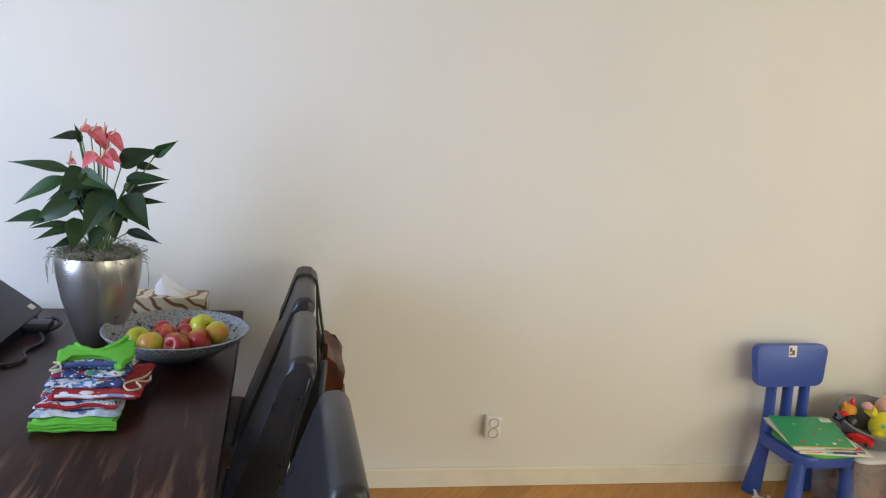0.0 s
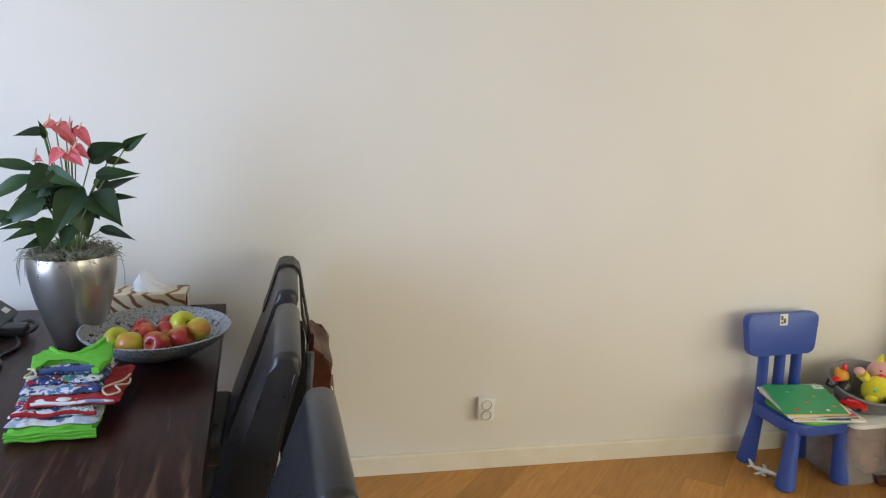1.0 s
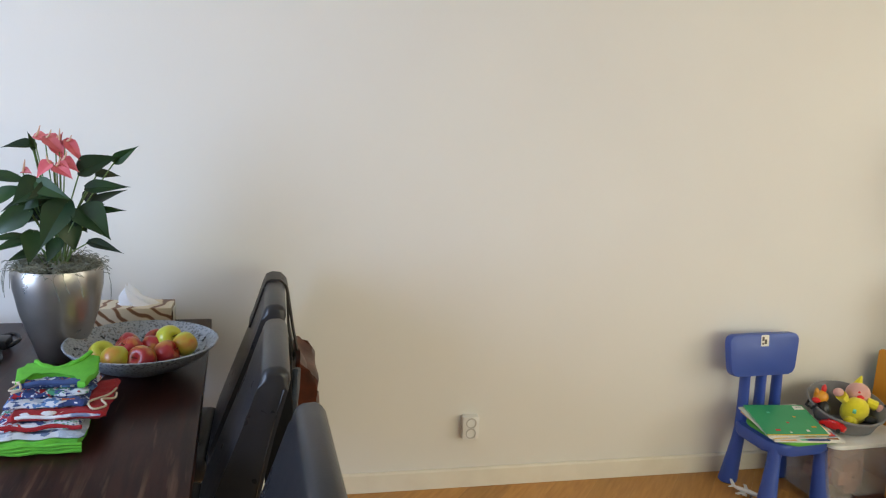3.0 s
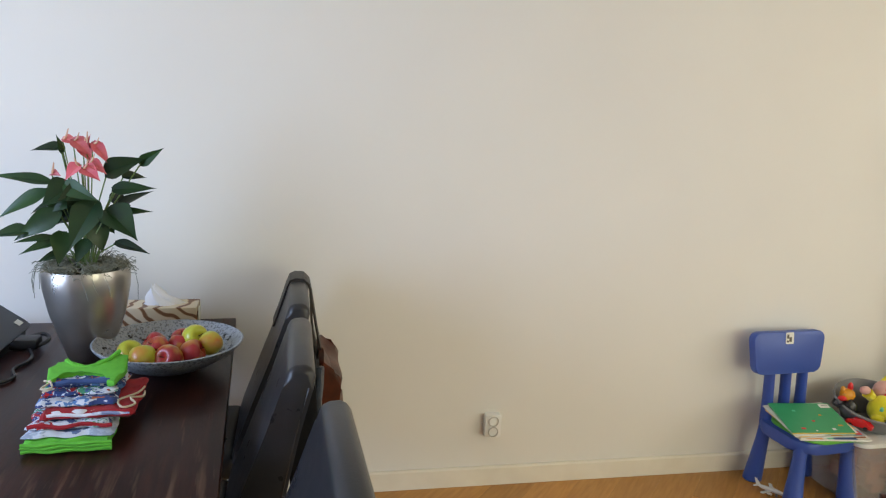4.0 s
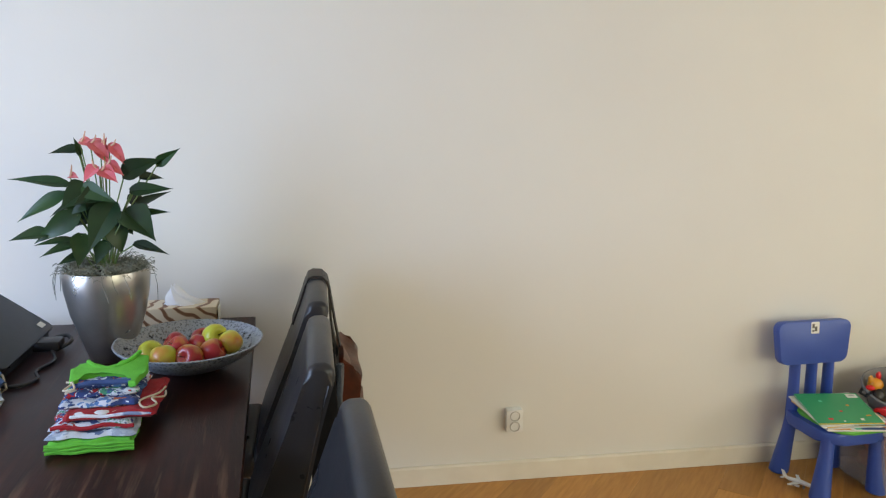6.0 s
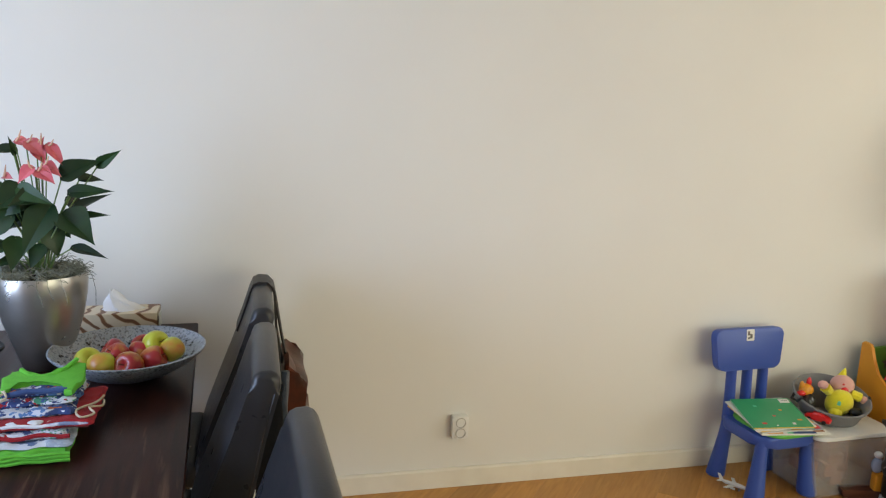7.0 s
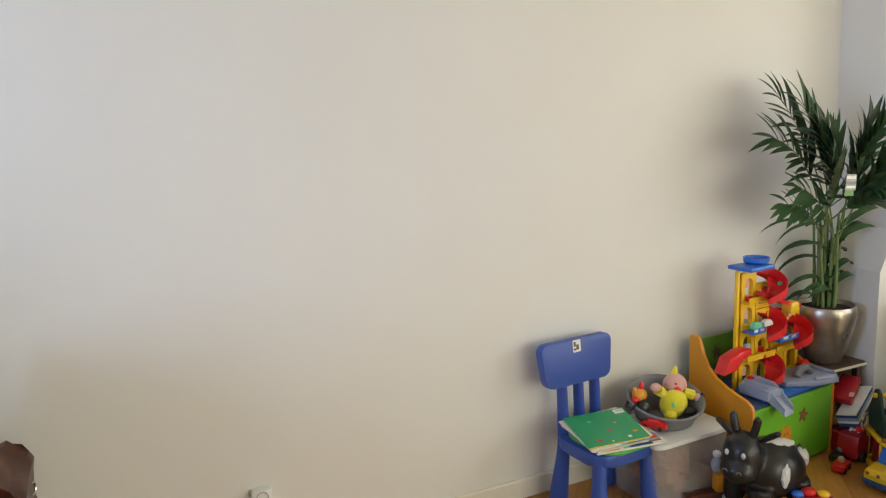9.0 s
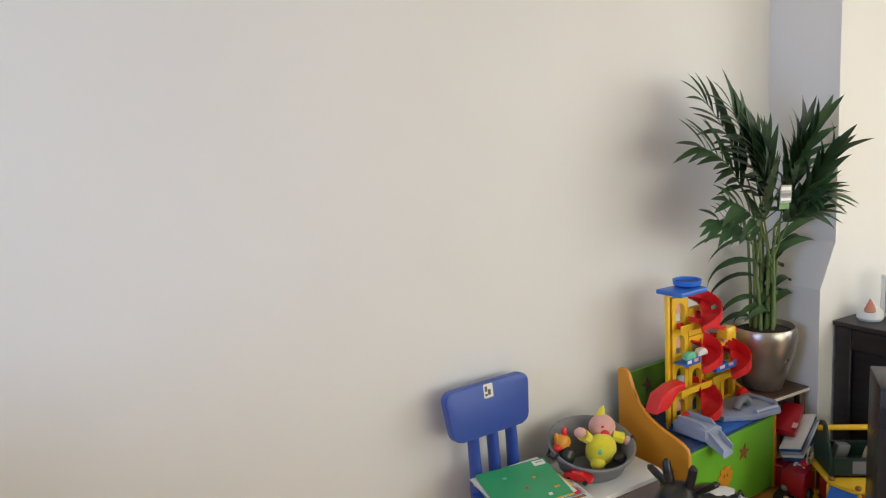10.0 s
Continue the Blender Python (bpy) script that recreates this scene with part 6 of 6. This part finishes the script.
def palm():
    at = (3.862, 3.03, 0.3725)
    p = plant_pot("potted_palm", "tall kentia palm in a champagne-coloured glazed pot", at,
                  [(0.001, 0.0), (0.068, 0.0), (0.076, 0.006), (0.098, 0.075), (0.122, 0.16), (0.134, 0.225), (0.132, 0.262), (0.126, 0.276), (0.120, 0.276), (0.118, 0.26), (0.112, 0.245), (0.001, 0.245)], "champagne", 0.114, 0.258)
    rnd = random.Random(11)
    canes = []
    for k in range(16):
        a, r = k * 2.4, 0.012 + 0.0032 * k
        b = Vector((r * math.cos(a), r * math.sin(a) * 0.8, 0.235))
        t = Vector((b.x * 1.6 + rnd.uniform(-0.02, 0.02), b.y * 1.1, 0.58 + rnd.uniform(-0.08, 0.12)))
        bm = B()
        tube(bm, [b, b.lerp(t, 0.5) + Vector((0.004, 0, 0)), t], [0.0085, 0.0070, 0.0050], 8)
        part("cane", bm, "palmstalk", p)
        canes.append(t)
    # tips across, forward and up from the pot, with the rib's bow
    tips = [(-0.38, -0.02, 1.23, 0.08, 9, 0.18), (-0.46, -0.08, 1.06, 0.14, 8, 0.19), (-0.28, -0.06, 1.20, 0.05, 9, 0.18), (-0.19, -0.08, 1.08, 0.02, 9, 0.18), (-0.09, -0.06, 1.03, 0.0, 9, 0.18),
            (-0.01, -0.16, 1.09, 0.0, 8, 0.18), (0.02, -0.20, 1.10, 0.02, 7, 0.18), (0.06, -0.24, 1.00, 0.09, 7, 0.18), (0.05, -0.24, 0.85, 0.08, 6, 0.14), (0.02, -0.22, 0.78, 0.07, 6, 0.13),
            (-0.40, -0.15, 0.86, 0.10, 6, 0.14), (-0.41, -0.10, 0.78, 0.12, 6, 0.14), (-0.22, -0.16, 0.92, 0.06, 8, 0.17), (-0.07, -0.14, 0.94, 0.02, 9, 0.17), (0.02, -0.20, 0.86, 0.04, 7, 0.16)]
    for k, (x, y, z, bow, n, ln) in enumerate(tips):
        frond(p, canes[k % len(canes)], (x, y, z), (x * -0.15, 0, bow), n, ln, 20 + k)
    # single strap leaves low on the canes: height, turn, rise, length, curl
    for k, (z, turn, rise, ln, curl) in enumerate(((0.42, 195, 62, 0.36, 2.7), (0.36, 200, 50, 0.28, 2.5), (0.34, 215, 45, 0.22, 2.4), (0.48, 200, 66, 0.36, 2.9), (0.40, 310, 55, 0.30, 2.6), (0.36, 325, 45, 0.26, 2.4),
                                                   (0.44, 325, 60, 0.34, 2.6), (0.33, 240, 45, 0.20, 2.3), (0.56, 185, 60, 0.36, 2.4), (0.60, 175, 50, 0.34, 1.8), (0.55, 330, 55, 0.36, 2.2), (0.50, 345, 60, 0.32, 2.6), (0.38, 335, 50, 0.28, 2.5), (0.62, 320, 45, 0.36, 1.6), (0.30, 190, 45, 0.20, 2.2), (0.52, 180, 40, 0.30, 1.5), (0.56, 300, 45, 0.28, 1.7))):
        o = Vector((math.cos(radians(turn)), math.sin(radians(turn)) * 0.7, 0)).normalized()
        cane = canes[k % len(canes)]
        base = Vector((cane.x * 0.7, cane.y * 0.7, z))
        bm = B()
        d = o * math.cos(radians(rise)) + Vector((0, 0, math.sin(radians(rise))))
        leaf_blade(bm, base, d, (o.x * -0.6, -0.45, 0.7), ln, 0.036, curl, 0, False, 0.10, 12)
        for v in bm.verts:
            v.co.y = min(v.co.y, 0.155)
        part("strap_leaf", bm, "palm", p)
    bm = B()
    prism(bm, rounded(0.064, 0.066, 0.004, 2), 0.002, Matrix.Translation((-0.212, -0.25, 0.872)) @ rot(0, 4, 0))
    tag = part("plant_tag", bm, "tagcard", p, "printed plant tag hung in the leaves")
    for z, m, h in ((0.815, "paper", 0.014), (0.792, "grey", 0.012), (0.775, "paper", 0.010)):
        bm = B()
        box(bm, (-0.212, -0.2515, z + 0.077), (0.056, 0.001, h), m=rot(0, 4, 0))
        part("tag_print", bm, m, tag)
    bm = B()
    prism(bm, rounded(0.056, 0.030, 0.004, 2), 0.002, Matrix.Translation((-0.214, -0.245, 0.830)) @ rot(0, 4, 0))
    part("plant_tag", bm, "darkgreen", p, "green lower plant tag")


palm()


def black_cabinet():
    x0, y1, d, w, h = 4.125, 2.875, 0.62, 0.42, 0.655
    c = thing("black_cabinet", "black wooden cabinet with framed panel sides by the chimney breast", "cabinet", (x0, y1, 0), 0)
    bm = B()
    box(bm, (w / 2 + 0.012, -d / 2, h / 2 + 0.01), (w - 0.02, d - 0.02, h - 0.04))
    part("carcass", bm, "blackwood", c)
    bm = B()
    box(bm, (w / 2, -d / 2, h - 0.011), (w + 0.03, d + 0.015, 0.022), 0.004, 1)
    part("cabinet_top", bm, "blackwood", c)
    for y, sy, z, sz in ((-0.035, 0.07, h / 2, h - 0.046), (-d + 0.035, 0.07, h / 2, h - 0.046), (-d / 2, d - 0.141, 0.06, 0.09), (-d / 2, d - 0.141, h - 0.07, 0.09)):
        bm = B()
        box(bm, (0.004, y, z), (0.02, sy, sz), 0.004, 1)
        part("frame_stile", bm, "blackwood", c)
    for x, y in ((0.03, -0.03), (0.03, -d + 0.03), (w - 0.03, -0.03), (w - 0.03, -d + 0.03)):
        bm = B()
        box(bm, (x, y, 0.0145), (0.05, 0.05, 0.029))
        part("foot", bm, "blackwood", c)
    o = thing("ornament", "small white ornament with a red roof on the cabinet", "ornament", (x0 + 0.10, y1 - 0.085, h), 0)
    bm = B()
    lathe(bm, [(0.001, 0.0), (0.044, 0.0), (0.052, 0.012), (0.048, 0.04), (0.032, 0.060), (0.001, 0.066)], 24, cap=False)
    part("ornament_body", bm, "white", o)
    bm = B()
    lathe(bm, [(0.024, 0.040), (0.026, 0.044), (0.003, 0.094), (0.001, 0.096)], 16, c=(-0.022, -0.012, 0), cap=False)
    part("ornament_roof", bm, "content", o)
    f = thing("photo_frame", "white picture frame standing on the cabinet", "picture frame", (x0 + 0.20, y1 - 0.135, h + 0.003), -52)
    for x, z, sx, sz in ((-0.05, 0.09, 0.016, 0.18), (0.05, 0.09, 0.016, 0.18), (0, 0.008, 0.084, 0.016), (0, 0.172, 0.084, 0.016)):
        bm = B()
        box(bm, (x, 0, z), (sx, 0.014, sz), 0.002, 1, rot(0, 0, 0))
        part("frame_bar", bm, "white", f)
    bm = B()
    box(bm, (0, 0.003, 0.09), (0.084, 0.004, 0.148))
    part("picture", bm, "greyblue", f)
    bm = B()
    prism(bm, [(0, 0), (0.004, 0), (0.004, 0.10), (0, 0.10)], 0.05, Matrix.Translation((0, 0.03, 0)) @ rot(0, 0, 90))
    part("strut", bm, "blackmatt", f)
    v = thing("black_vase", "tall black vase standing on the cabinet", "vase", (x0 + 0.22, y1 - 0.29, h), 0)
    bm = B()
    lathe(bm, [(0.001, 0.0), (0.035, 0.0), (0.048, 0.05), (0.045, 0.12), (0.025, 0.18), (0.030, 0.21), (0.024, 0.21), (0.019, 0.18), (0.001, 0.17)], 24, cap=False)
    part("vase_body", bm, "black", v)


black_cabinet()


def speaker():
    s = thing("floor_loudspeaker", "tall black floor-standing loudspeaker", "loudspeaker", (3.62, 2.235, 0), 38)
    bm = B()
    box(bm, (0, 0, 0.35), (0.24, 0.30, 0.66), 0.006, 2)
    part("enclosure", bm, "leather", s)
    bm = B()
    box(bm, (0, 0, 0.01), (0.28, 0.34, 0.02), 0.004, 1)
    part("plinth", bm, "blackmatt", s)
    bm = B()
    box(bm, (0, -0.154, 0.36), (0.215, 0.008, 0.60), 0.003, 1)
    part("grille", bm, "blackmatt", s)


speaker()


# ---- floor planks ----
bm = B()
box(bm, ((ROOM_W + ROOM_E) / 2, 0.22, -0.062), (ROOM_E - ROOM_W + 0.4, 6.44, 0.1))
FLOOR = structure("floor", bm, "subfloor", "diagonal orange-brown wooden plank floor with a satin finish")


def floor_planks():
    width, length, turn = 0.15, 1.30, radians(50)
    d, s = Vector((math.cos(turn), math.sin(turn), 0)), Vector((-math.sin(turn), math.cos(turn), 0))
    bm = B()
    box(bm, (0, 0, -0.006), (length - 0.0006, width - 0.0006, 0.012), 0.0004, 1)
    me = bpy.data.meshes.new("plank")
    bm.to_mesh(me)
    bm.free()
    me.materials.append(M["plank"])
    rest = B()
    for i in range(-45, 70):
        for j in range(-8, 9):
            c = Vector((1.52, 2.0, 0)) + s * (width * i) + d * (length * (j + (0.37 * i) % 1.0))
            m = Matrix.Translation(c) @ Matrix.Rotation(turn, 4, "Z")
            ends = [m @ Vector((a * length / 2, b * width / 2, 0)) for a in (-1, 1) for b in (-1, 1)]
            x0, x1, y0, y1 = min(p.x for p in ends), max(p.x for p in ends), min(p.y for p in ends), max(p.y for p in ends)
            if x1 < ROOM_W or x0 > ROOM_E or y1 < ROOM_S or y0 > ROOM_N:
                continue
            inside = x0 > ROOM_W and x1 < ROOM_E and y0 > ROOM_S and y1 < ROOM_N
            near = 0.2 < c.x < 4.6 and c.y > 1.2
            if near and inside:
                ob = new("plank", me)
                ob.parent = FLOOR
                ob.matrix_basis = m
                continue
            bm = B()
            box(bm, (0, 0, -0.006), (length - 0.0006, width - 0.0006, 0.012))
            back = m.inverted()
            for co, no in (((ROOM_W, 0, 0), (-1, 0, 0)), ((ROOM_E, 0, 0), (1, 0, 0)), ((0, ROOM_S, 0), (0, -1, 0)), ((0, ROOM_N + 0.01, 0), (0, 1, 0))):
                bmesh.ops.bisect_plane(bm, geom=bm.verts[:] + bm.edges[:] + bm.faces[:], plane_co=back @ Vector(co), plane_no=back.to_3x3() @ Vector(no), clear_outer=True)
            if not bm.faces:
                bm.free()
                continue
            if near:
                part("plank", bm, "plank", FLOOR, smooth=False, m=m)
            else:
                bmesh.ops.transform(bm, matrix=m, verts=bm.verts[:])
                tmp = bpy.data.meshes.new("tmp")
                bm.to_mesh(tmp)
                bm.free()
                rest.from_mesh(tmp)
                bpy.data.meshes.remove(tmp)
    tagged(part("plank_field", rest, "plank", FLOOR, smooth=False), kind="stuff")


floor_planks()
